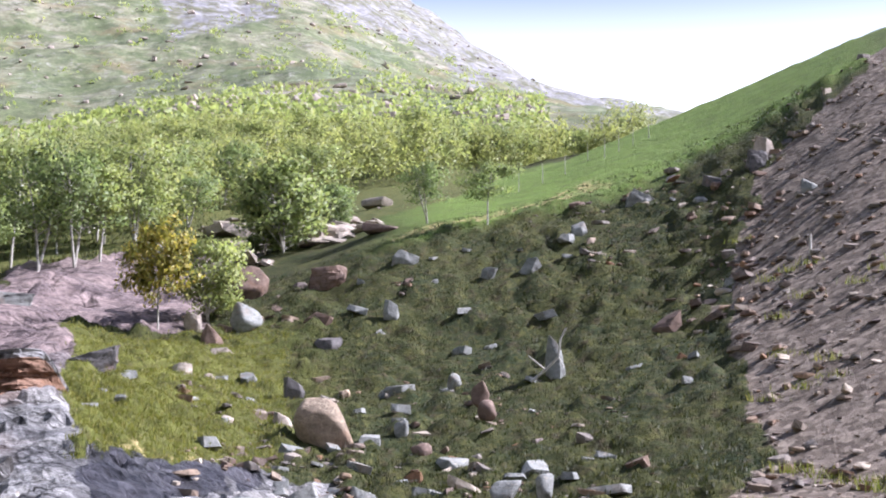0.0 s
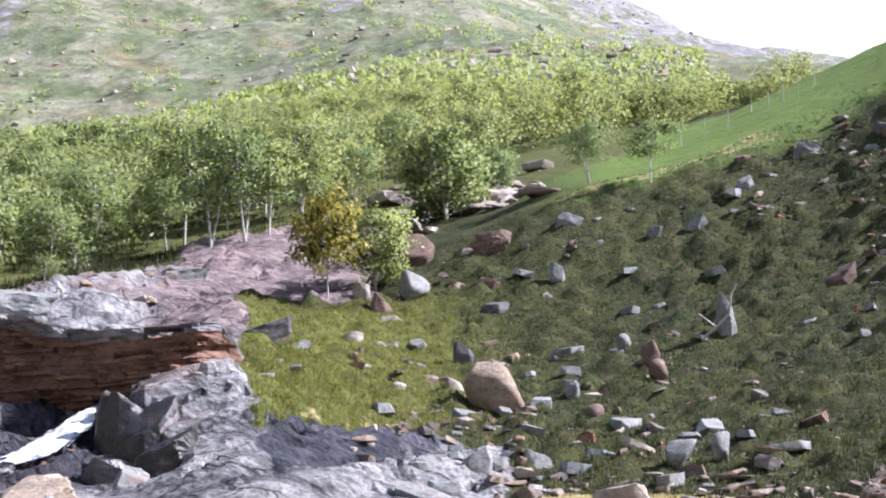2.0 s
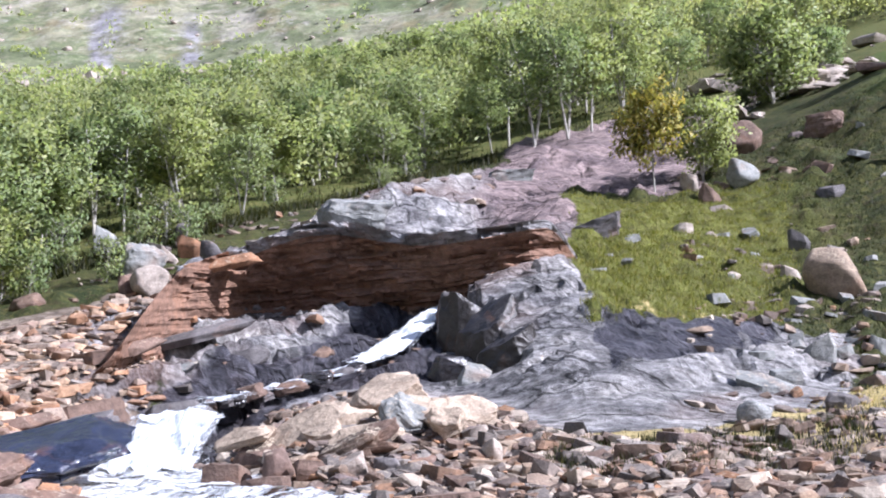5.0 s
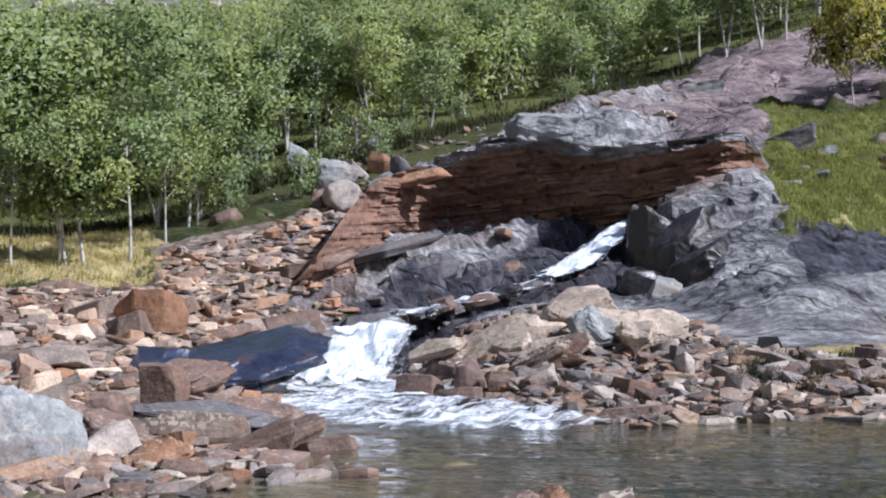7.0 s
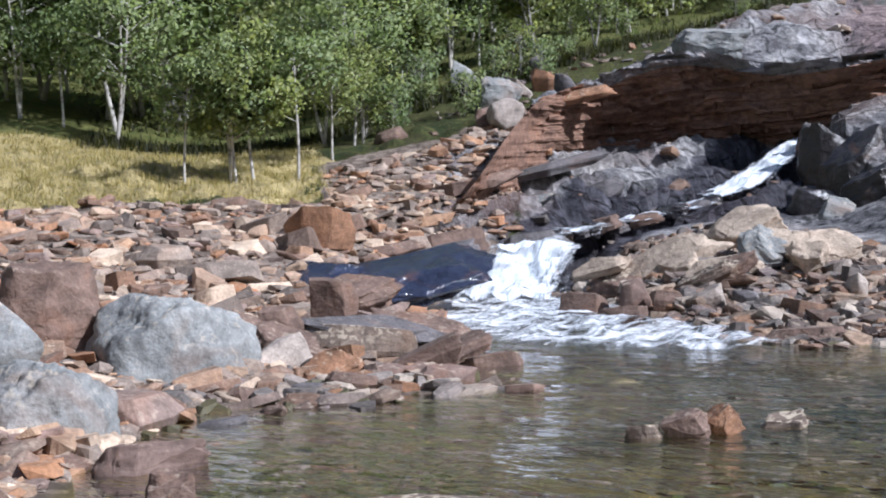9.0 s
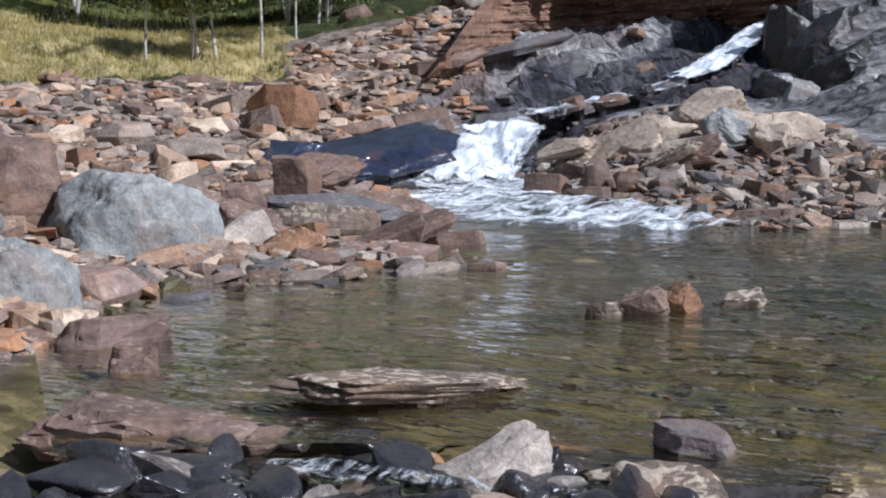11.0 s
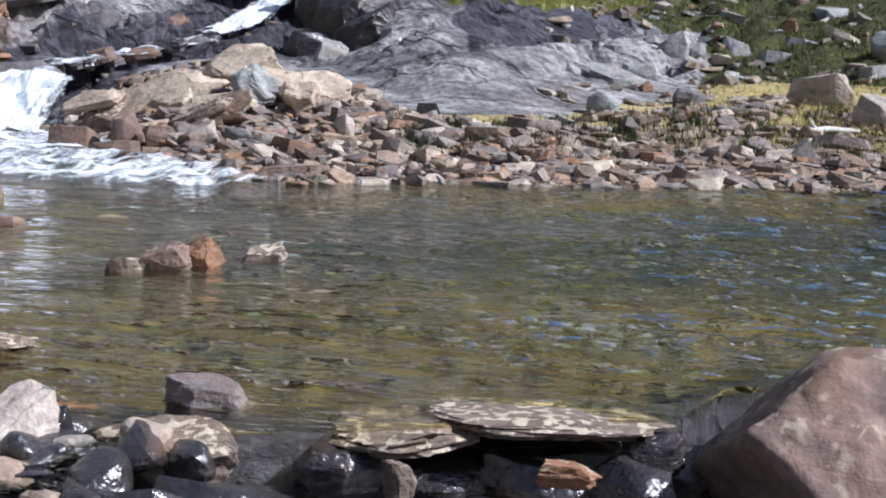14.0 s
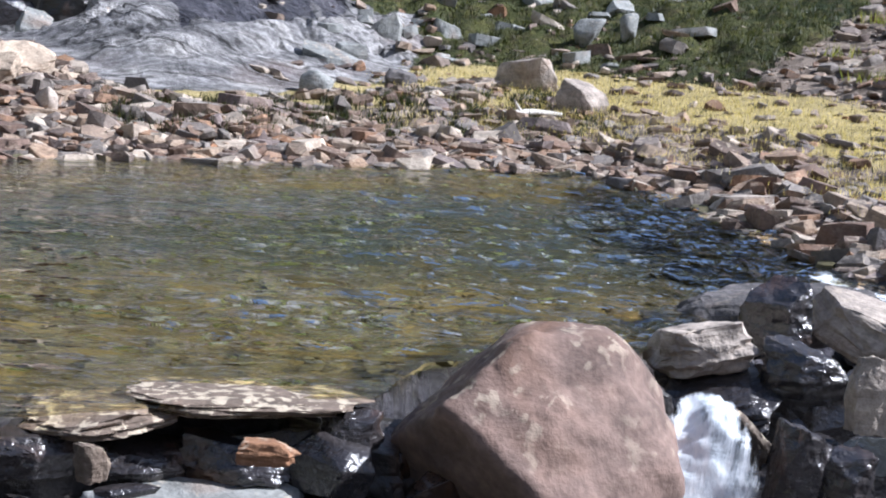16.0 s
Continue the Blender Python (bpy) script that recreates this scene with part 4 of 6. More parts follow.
def ribbon(name, label, path, mat, parent=None, across=12, along=10, lift=0.08, rough=0.12, on_ground=True, category="waterfall"):
    """White water along a course. path: bearing, distance, width across, height where it hangs free."""
    P = []
    for a, d, w, z in path:
        P.append((-math.sin(radians(a)) * d, math.cos(radians(a)) * d, z, w))
    P = np.array(P)
    t = np.linspace(0, len(P) - 1, (len(P) - 1) * along + 1)
    C = np.stack([np.interp(t, np.arange(len(P)), P[:, k]) for k in range(4)], -1)
    T = np.gradient(C[:, :2], axis=0)
    T /= np.linalg.norm(T, axis=1)[:, None] + 1e-9
    N = np.stack([-T[:, 1], T[:, 0]], -1)
    u = np.linspace(-1, 1, across)
    X = C[:, None, 0] + N[:, None, 0] * u * C[:, None, 3] / 2
    Y = C[:, None, 1] + N[:, None, 1] * u * C[:, None, 3] / 2
    if on_ground:
        Z = height(C[:, 0], C[:, 1])[:, None] + lift + 0 * X
    else:
        Z = C[:, None, 2] + 0 * X
    Z = Z + rough * (1 - u * u) * (0.5 + fbm(X.ravel() * 3.1, Y.ravel() * 3.1 + Z.ravel() * 3, 81, 3).reshape(X.shape) * 2)
    nA, nU = X.shape
    v = np.stack([X, Y, Z], -1).reshape(-1, 3)
    f = [(i * nU + j, i * nU + j + 1, (i + 1) * nU + j + 1, (i + 1) * nU + j) for i in range(nA - 1) for j in range(nU - 1)]
    me = mesh_of(name, v, f, mat, True)
    th = (np.clip(1.15 - np.abs(u) ** 2.5, 0, 1)[None, :] * np.clip(np.minimum(t, t[-1] - t) * 3 + 0.25, 0, 1)[:, None]).ravel()
    attribute(me, "thick", [th, th, th])
    run = np.concatenate([[0], np.cumsum(np.linalg.norm(np.diff(C[:, :3], axis=0), axis=1))])
    uv = np.stack([(u[None, :] * C[:, 3:4] / 2), run[:, None] + 0 * X], -1).reshape(-1, 2)
    lay = me.uv_layers.new(name="flow")
    lay.data.foreach_set("uv", uv[np.array(f).ravel()].ravel().astype(np.float32))
    ob = new(name, me)
    return tagged(ob, label, category, kind="structure")


# ---- ground ----
azs = np.concatenate([np.arange(-180, -30, 5), np.arange(-30, 64, 0.25), np.arange(64, 180, 5)])
rs = np.concatenate([np.geomspace(0.02, 1.5, 8)[:-1], np.geomspace(1.5, 6, 14)[:-1], np.arange(6, 16, 0.16), np.arange(16, 60, 0.22), np.geomspace(60, 200, 120)[1:], np.geomspace(200, 1600, 110)[1:], np.geomspace(1600, 4800, 12)[1:]])
GA, GR = np.meshgrid(azs, rs)
GX, GY = -np.sin(np.radians(GA)) * GR, np.cos(np.radians(GA)) * GR
GZ = height(GX.ravel(), GY.ravel())
nA, nR = len(azs), len(rs)
i, j = np.meshgrid(np.arange(nR - 1), np.arange(nA), indexing="ij")
i, j = i.ravel(), j.ravel()
k = (j + 1) % nA
quads = np.stack([i * nA + j, (i + 1) * nA + j, (i + 1) * nA + k, i * nA + k], -1)
me = mesh_of("ground", np.stack([GX.ravel(), GY.ravel(), GZ], -1), quads, M_GROUND, True)
C = cover(GA.ravel(), GR.ravel(), stage(GA.ravel(), GR.ravel()))
edgy = (C["rock"] > 0.5) & (GR.ravel() > 20) & (stage(GA.ravel(), GR.ravel()) < 3.1)
me.polygons.foreach_set("use_smooth", ~edgy[quads].all(axis=1))
attribute(me, "cover", [C["rock"], C["gravel"], C["dry"]])
attribute(me, "cover_two", [C["floor"], C["fell"], C["purple"]])
attribute(me, "cover_three", [C["crag"], C["wet"], C["bed"]])
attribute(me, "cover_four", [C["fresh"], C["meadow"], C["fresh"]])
tagged(new("ground", me), "valley side of turf, bare rock slabs, gravel and far fell", "ground", kind="structure")

# ---- pool and creek ----
def fan(name, label, inner, outer, z, mat, bulge=0.0, az0=-40, az1=66):
    aa = np.arange(az0, az1, 1.0)
    r0 = np.interp(aa, [p[0] for p in inner], [p[1] for p in inner])
    r1 = np.interp(aa, [p[0] for p in outer], [p[1] for p in outer])
    t = np.linspace(0, 1, 30)
    R = r0 + (r1 - r0) * t[:, None]
    zz = np.interp(aa, [p[0] for p in z], [p[1] for p in z])[None, :] + 0 * R
    zz = zz + bulge * fbm((aa[None, :] * R / 12).ravel(), R.ravel() * 2, 91, 3).reshape(R.shape)
    v = np.stack([-np.sin(np.radians(aa)) * R, np.cos(np.radians(aa)) * R, zz], -1).reshape(-1, 3)
    n = len(aa)
    f = [(p * n + q, (p + 1) * n + q, (p + 1) * n + q + 1, p * n + q + 1) for p in range(29) for q in range(n - 1)]
    me = mesh_of(name, v, f, mat, True)
    ob = tagged(new(name, me), label, "water", kind="structure")
    ob.visible_shadow = False
    return ob


def waves(name, label, mat):
    """The pool's surface with wind ripples, calmer in the lee of the left shore."""
    aa, t = np.arange(-24, 52, 0.14), np.linspace(0, 1, 310) ** 1.3
    r0 = np.interp(aa, [p[0] for p in NEAR], [p[1] for p in NEAR])
    R = r0 + (27 - r0) * t[:, None]
    X, Y = -np.sin(np.radians(aa)) * R, np.cos(np.radians(aa)) * R
    x, y = X.ravel(), Y.ravel()
    u, w = 0.97 * x + 0.24 * y, 0.97 * y - 0.24 * x
    gust = 0.16 + 1.15 * smooth(-7, 4, x) + 0.5 * fbm(u / 5, w / 1.6, 95, 2)
    z = (0.055 * fbm(u / 0.30, w / 0.12, 93, 2) + 0.05 * fbm(u / 0.75 + 9, w / 0.25, 94, 2)) * np.clip(gust, 0.1, 1.6) * (0.45 + 0.55 * smooth(0, 1.5, np.repeat(t, len(aa)) * 15))
    n = len(aa)
    p, q = np.meshgrid(np.arange(len(t) - 1), np.arange(n - 1), indexing="ij")
    f = np.stack([p * n + q, (p + 1) * n + q, (p + 1) * n + q + 1, p * n + q + 1], -1).reshape(-1, 4)
    ob = tagged(new(name, mesh_of(name, np.stack([x, y, z], -1), f, mat, True)), label, "water", kind="structure")
    ob.visible_shadow = False


waves("water", "clear olive-green river pool with small ripples", M_WATER)
fan("creek_water", "fast dark water below the stones of the outlet", [(-40, 4), (66, 4)], [(a, d - 0.06) for a, d in NEAR], [(-20, -0.6), (-10, -0.8), (22, -0.8), (29, -0.07), (60, -0.05)], M_CREEK, 0.12)

# ---- white water ----
ribbon("waterfall", "white chute of water down a rock step", [(20.9, 35.6, 0.9, 2.95), (21.4, 35.0, 0.95, 2.75), (22.1, 34.2, 1.0, 2.44), (22.9, 33.2, 1.1, 2.1), (23.7, 32.2, 1.25, 1.84), (24.8, 31.4, 1.2, 1.66)], M_FALL, on_ground=False, rough=0.10, across=18, along=14)
ribbon("rapids", "thin white rapids between wet rocks", [(24.4, 31.6, 0.9, 1.6), (25.6, 30.8, 1.1, 1.5), (26.6, 30.0, 0.8, 1.42), (28.0, 29.3, 1.3, 1.28), (29.6, 28.6, 1.2, 1.2), (31.0, 28.0, 1.3, 1.1)], M_RAPID, on_ground=False, rough=0.08, along=14, category="rapids")
ribbon("rapids", "broken white water above the lower fall", [(30.4, 28.2, 0.9, 1.12), (31.3, 27.9, 1.4, 1.04), (32.0, 27.4, 1.9, 0.94)], M_FOAM, on_ground=False, rough=0.08, category="rapids")
ribbon("waterfall", "low broad white waterfall into the pool", [(31.9, 27.5, 1.9, 0.93), (32.0, 27.1, 2.0, 0.84), (32.5, 26.6, 2.1, 0.55), (33.1, 26.0, 2.3, 0.22), (33.6, 25.4, 2.7, 0.06), (33.8, 24.6, 3.2, 0.04)], M_FALL, on_ground=False, rough=0.13, across=34, along=14)
ribbon("foam", "white foam run-out on the pool", [(33.8, 25.6, 2.8, 0.05), (33.6, 23.8, 4.4, 0.05), (31.6, 21.4, 5.6, 0.04), (28.6, 19.6, 4.6, 0.03), (25.4, 18.6, 2.6, 0.02), (22.6, 17.9, 0.9, 0.02)], M_FOAM, on_ground=False, rough=0.07, across=50, along=20, category="foam")
ribbon("rapids", "small side spill over a wet rock", [(42.2, 25.6, 0.7, 0.85), (42.4, 24.6, 0.8, 0.45)], M_FOAM, on_ground=False, category="rapids")
ribbon("waterfall", "splashing white water through a gap in the stones", [(-8.76, 8.35, 0.40, -0.03), (-8.76, 8.14, 0.45, -0.09), (-8.8, 7.99, 0.62, -0.22), (-8.7, 7.84, 0.76, -0.42), (-8.62, 7.69, 0.84, -0.7)], M_FALL, on_ground=False, rough=0.08, across=22, along=14)
ribbon("foam", "white riffle where the pool spills out", [(-12.3, 12.7, 0.4, 0.03), (-13.8, 12.4, 0.8, 0.0), (-16, 11.8, 1.0, -0.1)], M_FOAM, on_ground=False, rough=0.08, category="foam")
ribbon("foam", "white riffle between dark stones", [(-9.5, 16.2, 0.5, 0.03), (-12.5, 15.4, 0.6, 0.0), (-16, 14.6, 0.7, -0.05)], M_FOAM, on_ground=False, category="foam")
ribbon("foam", "thin foam streaks between creek stones", [(44, 7.8, 0.5, 0.0), (40, 7.5, 0.5, -0.01), (36, 7.3, 0.4, -0.02), (31, 7.1, 0.3, -0.03)], M_STREAK, on_ground=False, rough=0.04, category="foam")

# ---- rocks one by one: place, width, height, tilt ----
SLOPE_STONES = [
    (-3, 38.15, 2.2, 2.1, 2.9, 12, "round", M_TAN),
    (-7.7, 55.83, 8.92, 2.42, 2.14, 25, "round", M_BROWN),
    (-3.86, 36.16, 2.22, 0.82, 0.67, 0, "block", M_PALE),
    (-0.74, 34.45, 1.82, 0.78, 0.64, 0, "block", M_ORANGE),
    (1.41, 31.33, 1.7, 0.97, 0.6, 0, "round", M_GREY),
    (-1.19, 39.19, 3.2, 0.58, 0.68, 0, "round", M_GREY),
    (-4.61, 39.69, 3.44, 0.82, 0.62, 0, "block", M_PALE),
    (-7.6, 44.67, 4.7, 0.86, 0.78, 0, "round", M_PALE),
    (-8.57, 44.68, 5.12, 1.08, 0.67, 0, "block", M_PALE),
    (-8.96, 47.47, 5.84, 0.83, 0.56, 0, "round", M_GREY),
    (-7.78, 47.77, 5.88, 1.23, 0.68, 0, "slab", M_PALE),
    (-6.06, 38.64, 3.38, 0.58, 0.48, 0, "round", M_PALE),
    (-7.38, 40.24, 3.49, 0.77, 0.24, 0, "slab", M_PALE),
]
HUMMOCK_STONES = [
    (-7.35, 50.72, 7.74, 1.65, 0.8, 0, "round", M_GREY),
    (-8.29, 48.84, 6.72, 1.14, 0.78, 0, "block", M_BROWN),
    (-9.26, 50.21, 7.18, 0.97, 0.84, 0, "block", M_PALE),
    (-4.81, 51.27, 7.3, 1.78, 1.02, -22, "slab", M_BROWN),
    (-4.2, 49.35, 6.27, 1.59, 0.94, 0, "block", M_DARK),
    (-2.03, 51.04, 7.87, 0.89, 0.93, 0, "block", M_GREY),
    (-2.57, 50.22, 6.74, 0.75, 0.83, -30, "block", M_GREY),
    (-4.85, 44.6, 4.71, 0.96, 0.66, 0, "block", M_DARK),
    (-3.46, 40.35, 3.83, 1.03, 0.6, 0, "round", M_DARK),
    (3.25, 53.79, 10.05, 1.16, 0.89, -20, "block", M_GREY),
    (5.74, 53.3, 9.89, 0.93, 0.58, 0, "block", M_PALE),
    (1.56, 53.79, 9.89, 0.8, 0.58, -20, "slab", M_GREY),
    (-1.84, 55.58, 10.38, 1.43, 0.97, -20, "block", M_GREY),
]
HIGH_STONES = [
    (-4.76, 54.86, 9.54, 2.14, 1.14, 0, "block", M_BROWN),
    (8.23, 58.33, 13.43, 1.92, 1.18, -18, "slab", M_GREY),
    (5.49, 56.47, 12.23, 0.99, 0.61, 0, "block", M_GREY),
    (3.51, 43.7, 5.77, 0.87, 1.15, 0, "block", M_GREY),
    (7.38, 45.79, 7.17, 1.42, 0.8, 0, "block", M_BROWN),
    (7.3, 42.12, 5.68, 0.63, 0.42, 0, "block", M_ORANGE),
    (1.05, 40.5, 4.59, 0.7, 0.47, 0, "round", M_BROWN),
    (1.24, 39.78, 3.82, 0.75, 0.72, 0, "round", M_PURPLE),
    (-0.59, 37.01, 2.49, 0.79, 0.73, 0, "round", M_PURPLE),
    (-2.49, 35.48, 1.96, 0.93, 0.5, 0, "block", M_ORANGE),
    (2.29, 31.23, 1.97, 0.57, 0.46, 0, "round", M_GREY),
    (9.92, 47.74, 8.8, 0.73, 0.44, 0, "slab", M_GREY),
    (0.33, 44.19, 5.1, 0.65, 0.4, 0, "round", M_GREY),
    (-8.61, 32.34, 2.89, 0.52, 0.41, 0, "block", M_PURPLE),
]
BROW_STONES = [
    (13, 56.19, 14.77, 2.03, 1.6, 0, "block", M_DARK),
    (11.19, 57.01, 14.19, 1.51, 1.07, 0, "block", M_DARK),
    (13.75, 51.17, 12.98, 1.2, 0.89, 0, "block", M_GREY),
    (13.3, 56.7, 15.69, 1.52, 1.32, 0, "block", M_PALE),
    (14.55, 57.1, 16.05, 1.49, 0.74, 0, "slab", M_DARK),
    (11.96, 57.47, 14.71, 1.23, 0.74, 0, "block", M_PALE),
    (9.96, 59.89, 14.88, 1.17, 0.92, 0, "block", M_DARK),
    (10.48, 56.01, 13.37, 0.95, 0.48, 0, "slab", M_GREY),
    (-0.43, 53.82, 9.41, 0.67, 0.56, 0, "block", M_GREY),
    (-3.35, 54.23, 9.41, 0.72, 0.54, 0, "block", M_GREY),
    (-6.48, 67.57, 13.25, 1.41, 1.13, 0, "block", M_PALE),
    (-5.26, 66.27, 13.11, 1.11, 0.72, 0, "block", M_PALE),
    (-2.71, 64.3, 13.38, 4.55, 0.59, 0, "slab", M_PURPLE),
]
BANK_STONES = [
    (1.07, 24.41, 0.49, 0.99, 0.62, 0, "block", M_PALE),
    (0.06, 26.46, 0.75, 1.28, 0.63, 0, "slab", M_PALE),
    (-3.53, 23.7, 0.58, 0.61, 0.43, 0, "round", M_GREY),
    (-7.09, 20.34, 0.29, 0.34, 0.39, 0, "round", M_PALE),
    (-2.23, 25.52, 0.71, 0.63, 0.32, 0, "slab", M_DARK),
    (-6.25, 22.2, 0.55, 0.47, 0.23, 0, "slab", M_DARK),
    (-3.41, 27.33, 1.06, 0.68, 0.34, 0, "slab", M_GREY),
    (-2.98, 29.55, 1.41, 0.73, 0.61, 0, "block", M_GREY),
    (-1.8, 32.14, 1.21, 0.79, 0.73, 0, "block", M_GREY),
    (-2.81, 36.36, 2.05, 1.35, 0.45, 0, "slab", M_PALE),
]
LEDGE_STONES = [
    (-22.29, 33.71, 4.23, 1.29, 1.06, -25, "block", M_GREY),
    (-20.39, 31.62, 3.71, 1.05, 0.71, 0, "round", M_PALE),
    (-22.35, 35.49, 4.58, 0.93, 0.76, 0, "block", M_PALE),
    (-21.21, 31.81, 3.63, 0.56, 0.6, 0, "block", M_BROWN),
    (-21.93, 36.37, 4.93, 0.91, 0.63, 0, "block", M_ORANGE),
    (-20.84, 35.69, 4.74, 0.71, 0.58, 0, "round", M_DARK),
    (-23.58, 38.83, 5.67, 0.71, 0.52, 0, "round", M_DARK),
    (-25.44, 37.09, 5.13, 0.89, 1, 0, "block", M_GREY),
    (-23.15, 30.08, 3.21, 0.99, 0.56, 0, "block", M_BROWN),
    (-17.82, 39.16, 5.82, 2.48, 0.85, -6, "slab", M_GREY),
    (-16.2, 50.52, 7.87, 1.97, 0.66, 0, "slab", M_GREY),
    (-17.04, 49.02, 7.49, 2.05, 0.43, 0, "slab", M_BROWN),
    (-10.56, 41.27, 4.93, 2.1, 0.74, 14, "slab", M_DARK),
    (-12.2, 39.3, 5.08, 1.76, 0.34, 0, "slab", M_PURPLE),
]
# the near-black blocks carry the slab end's shade and wet in their colour
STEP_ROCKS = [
    (-9.25, 28.12, 1.15, 1.50, 1.30, 4, "block", M_SHADE),
    (-10.11, 29.52, 1.35, 1.70, 1.75, 8, "block", M_SHADE),
    (-11.04, 30.99, 1.60, 1.70, 1.75, 8, "block", M_SHADE),
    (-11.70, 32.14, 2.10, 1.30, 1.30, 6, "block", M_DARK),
    (-10.88, 29.24, 1.20, 1.20, 0.70, 14, "block", M_WET),
    (-8.50, 27.31, 1.10, 0.80, 0.70, 0, "block", M_PALE),
]
BED_SLABS = [
    (-17.9, 31.2, 4.3, 2.19, 0.22, 12, "slab", M_ORANGE),
]
CASCADE_ROCKS = [
    (-16.46, 18.97, 1.27, 1.33, 0.64, -8, "block", M_ORANGE),
    (-8.23, 21.83, 0.55, 0.6, 0.34, 16, "block", M_PALE),
    (-7.81, 21.66, 0.49, 0.5, 0.3, 0, "block", M_PALE),
    (-10.38, 19.6, 0.3, 0.5, 0.3, 8, "block", M_PURPLE),
    (-9.82, 19.5, 0.23, 0.62, 0.2, -6, "slab", M_BROWN),
    (-9.18, 19.6, 0.23, 0.6, 0.28, 10, "block", M_PALE),
    (-8.54, 19.67, 0.2, 0.5, 0.26, 0, "block", M_DARK),
    (-8.13, 20.05, 0.2, 0.5, 0.26, 0, "block", M_PURPLE),
    (-11.3, 19.4, -0.1, 1.0, 0.5, -4, "block", M_BROWN),
    (-10.3, 18.9, -0.06, 0.9, 0.3, 5, "slab", M_BROWN),
    (-6.8, 17.32, -0.03, 1.2, 0.22, 4, "slab", M_BROWN),
    (-15.85, 16.15, 0.32, 1.39, 0.5, 14, "slab", M_BROWN),
    (-16.74, 18.06, 0.49, 2.02, 0.35, 12, "slab", M_BROWN),
    (-16.48, 20.76, 0.74, 1.95, 0.32, 10, "slab", M_BROWN),
    (-14.48, 23.47, 0.83, 1.58, 0.41, 12, "slab", M_DARK),
    (-16.08, 22.43, 0.9, 1.92, 0.34, 8, "slab", M_BROWN),
    (-9.87, 27.3, 1.1, 0.71, 0.6, -20, "block", M_GREY),
    (-15.63, 28, 1.85, 1.44, 0.26, 14, "slab", M_DARK),
    (-16.32, 25.86, 1.62, 2.5, 0.18, 10, "slab", M_GREY),
    (-17.17, 28.85, 2.48, 2.75, 0.19, 12, "slab", M_DARK),
    (-17.42, 25.75, 2.15, 2.29, 0.18, 12, "slab", M_BROWN),
]
LEFT_SHORE = [
    (-11.45, 10.54, 0, 2.05, 1.12, 0, "lump", M_GREY),
    (-9.82, 7.48, 0, 1.32, 0.84, 0, "lump", M_GREY),
    (-11.47, 8.34, 0.55, 0.75, 0.75, 0, "round", M_GREY),
    (-13.17, 10.22, 0.5, 1.29, 1.02, 0, "block", M_BROWN),
    (-10.93, 13.03, 0.23, 1.75, 0.34, -6, "slab", M_LICHEN),
    (-9.65, 12.88, 0.12, 1.06, 0.27, 20, "slab", M_BROWN),
    (-9.41, 13.81, 0, 0.83, 0.17, 6, "slab", M_BROWN),
    (-12.85, 13.07, 0.17, 1.13, 0.33, -12, "slab", M_BROWN),
    (-11.09, 11.98, -0.03, 0.87, 0.5, 24, "slab", M_PALE),
    (-11.31, 12.85, 0.13, 0.77, 0.31, 0, "block", M_BROWN),
    (-8.97, 12.14, 0, 0.68, 0.32, -16, "block", M_PURPLE),
    (-9.61, 12.17, 0.01, 0.57, 0.29, 14, "block", M_PURPLE),
    (-9.68, 11.56, 0, 0.75, 0.21, -8, "slab", M_BROWN),
    (-9.14, 11.65, 0, 0.37, 0.16, 0, "block", M_ORANGE),
    (-9.88, 11.15, 0, 0.68, 0.15, 0, "slab", M_DARK),
    (-10.5, 11.06, 0, 0.44, 0.2, 0, "block", M_ORANGE),
    (-12.4, 14.02, 0.27, 0.92, 0.31, 14, "slab", M_BROWN),
    (-13.27, 13.78, 0.35, 0.94, 0.34, 0, "block", M_ORANGE),
    (-11.8, 11.72, 0.1, 0.61, 0.25, 20, "slab", M_PALE),
    (-8.01, 12.33, 0, 0.43, 0.09, 6, "slab", M_BROWN),
    (-9.59, 9.37, 0, 0.5, 0.08, 0, "slab", M_DARK),
    (-11.56, 14.7, 0.21, 0.69, 0.31, -10, "block", M_BROWN),
    (-13.72, 14.72, 0.39, 0.74, 0.3, 0, "block", M_PALE),
    (-12.75, 14.91, 0.23, 0.56, 0.24, 0, "block", M_ORANGE),
]
POOL_ROCKS = [
    (-8.6, 7.51, 0, 1.01, 0.29, 0, "slab", M_PURPLE),
    (-9.18, 7.23, 0, 0.36, 0.17, 0, "block", M_BROWN),
    (-9.97, 7.33, 0, 0.51, 0.18, 0, "slab", M_BROWN),
    (-16.68, 21.84, 0.86, 0.94, 0.4, 0, "block", M_ORANGE),
    (-11.63, 12.03, 0.39, 0.66, 0.44, 0, "block", M_BROWN),
    (-5.68, 10.48, 0, 0.34, 0.14, 0, "slab", M_LICHEN),
    (-11.8, 13.75, 0.76, 0.67, 0.3, 0, "slab", M_BROWN),
    (-11.65, 12.56, 0.53, 0.56, 0.28, 0, "slab", M_BROWN),
    (-7.83, 6.99, 0, 0.39, 0.22, 0, "block", M_BROWN),
]
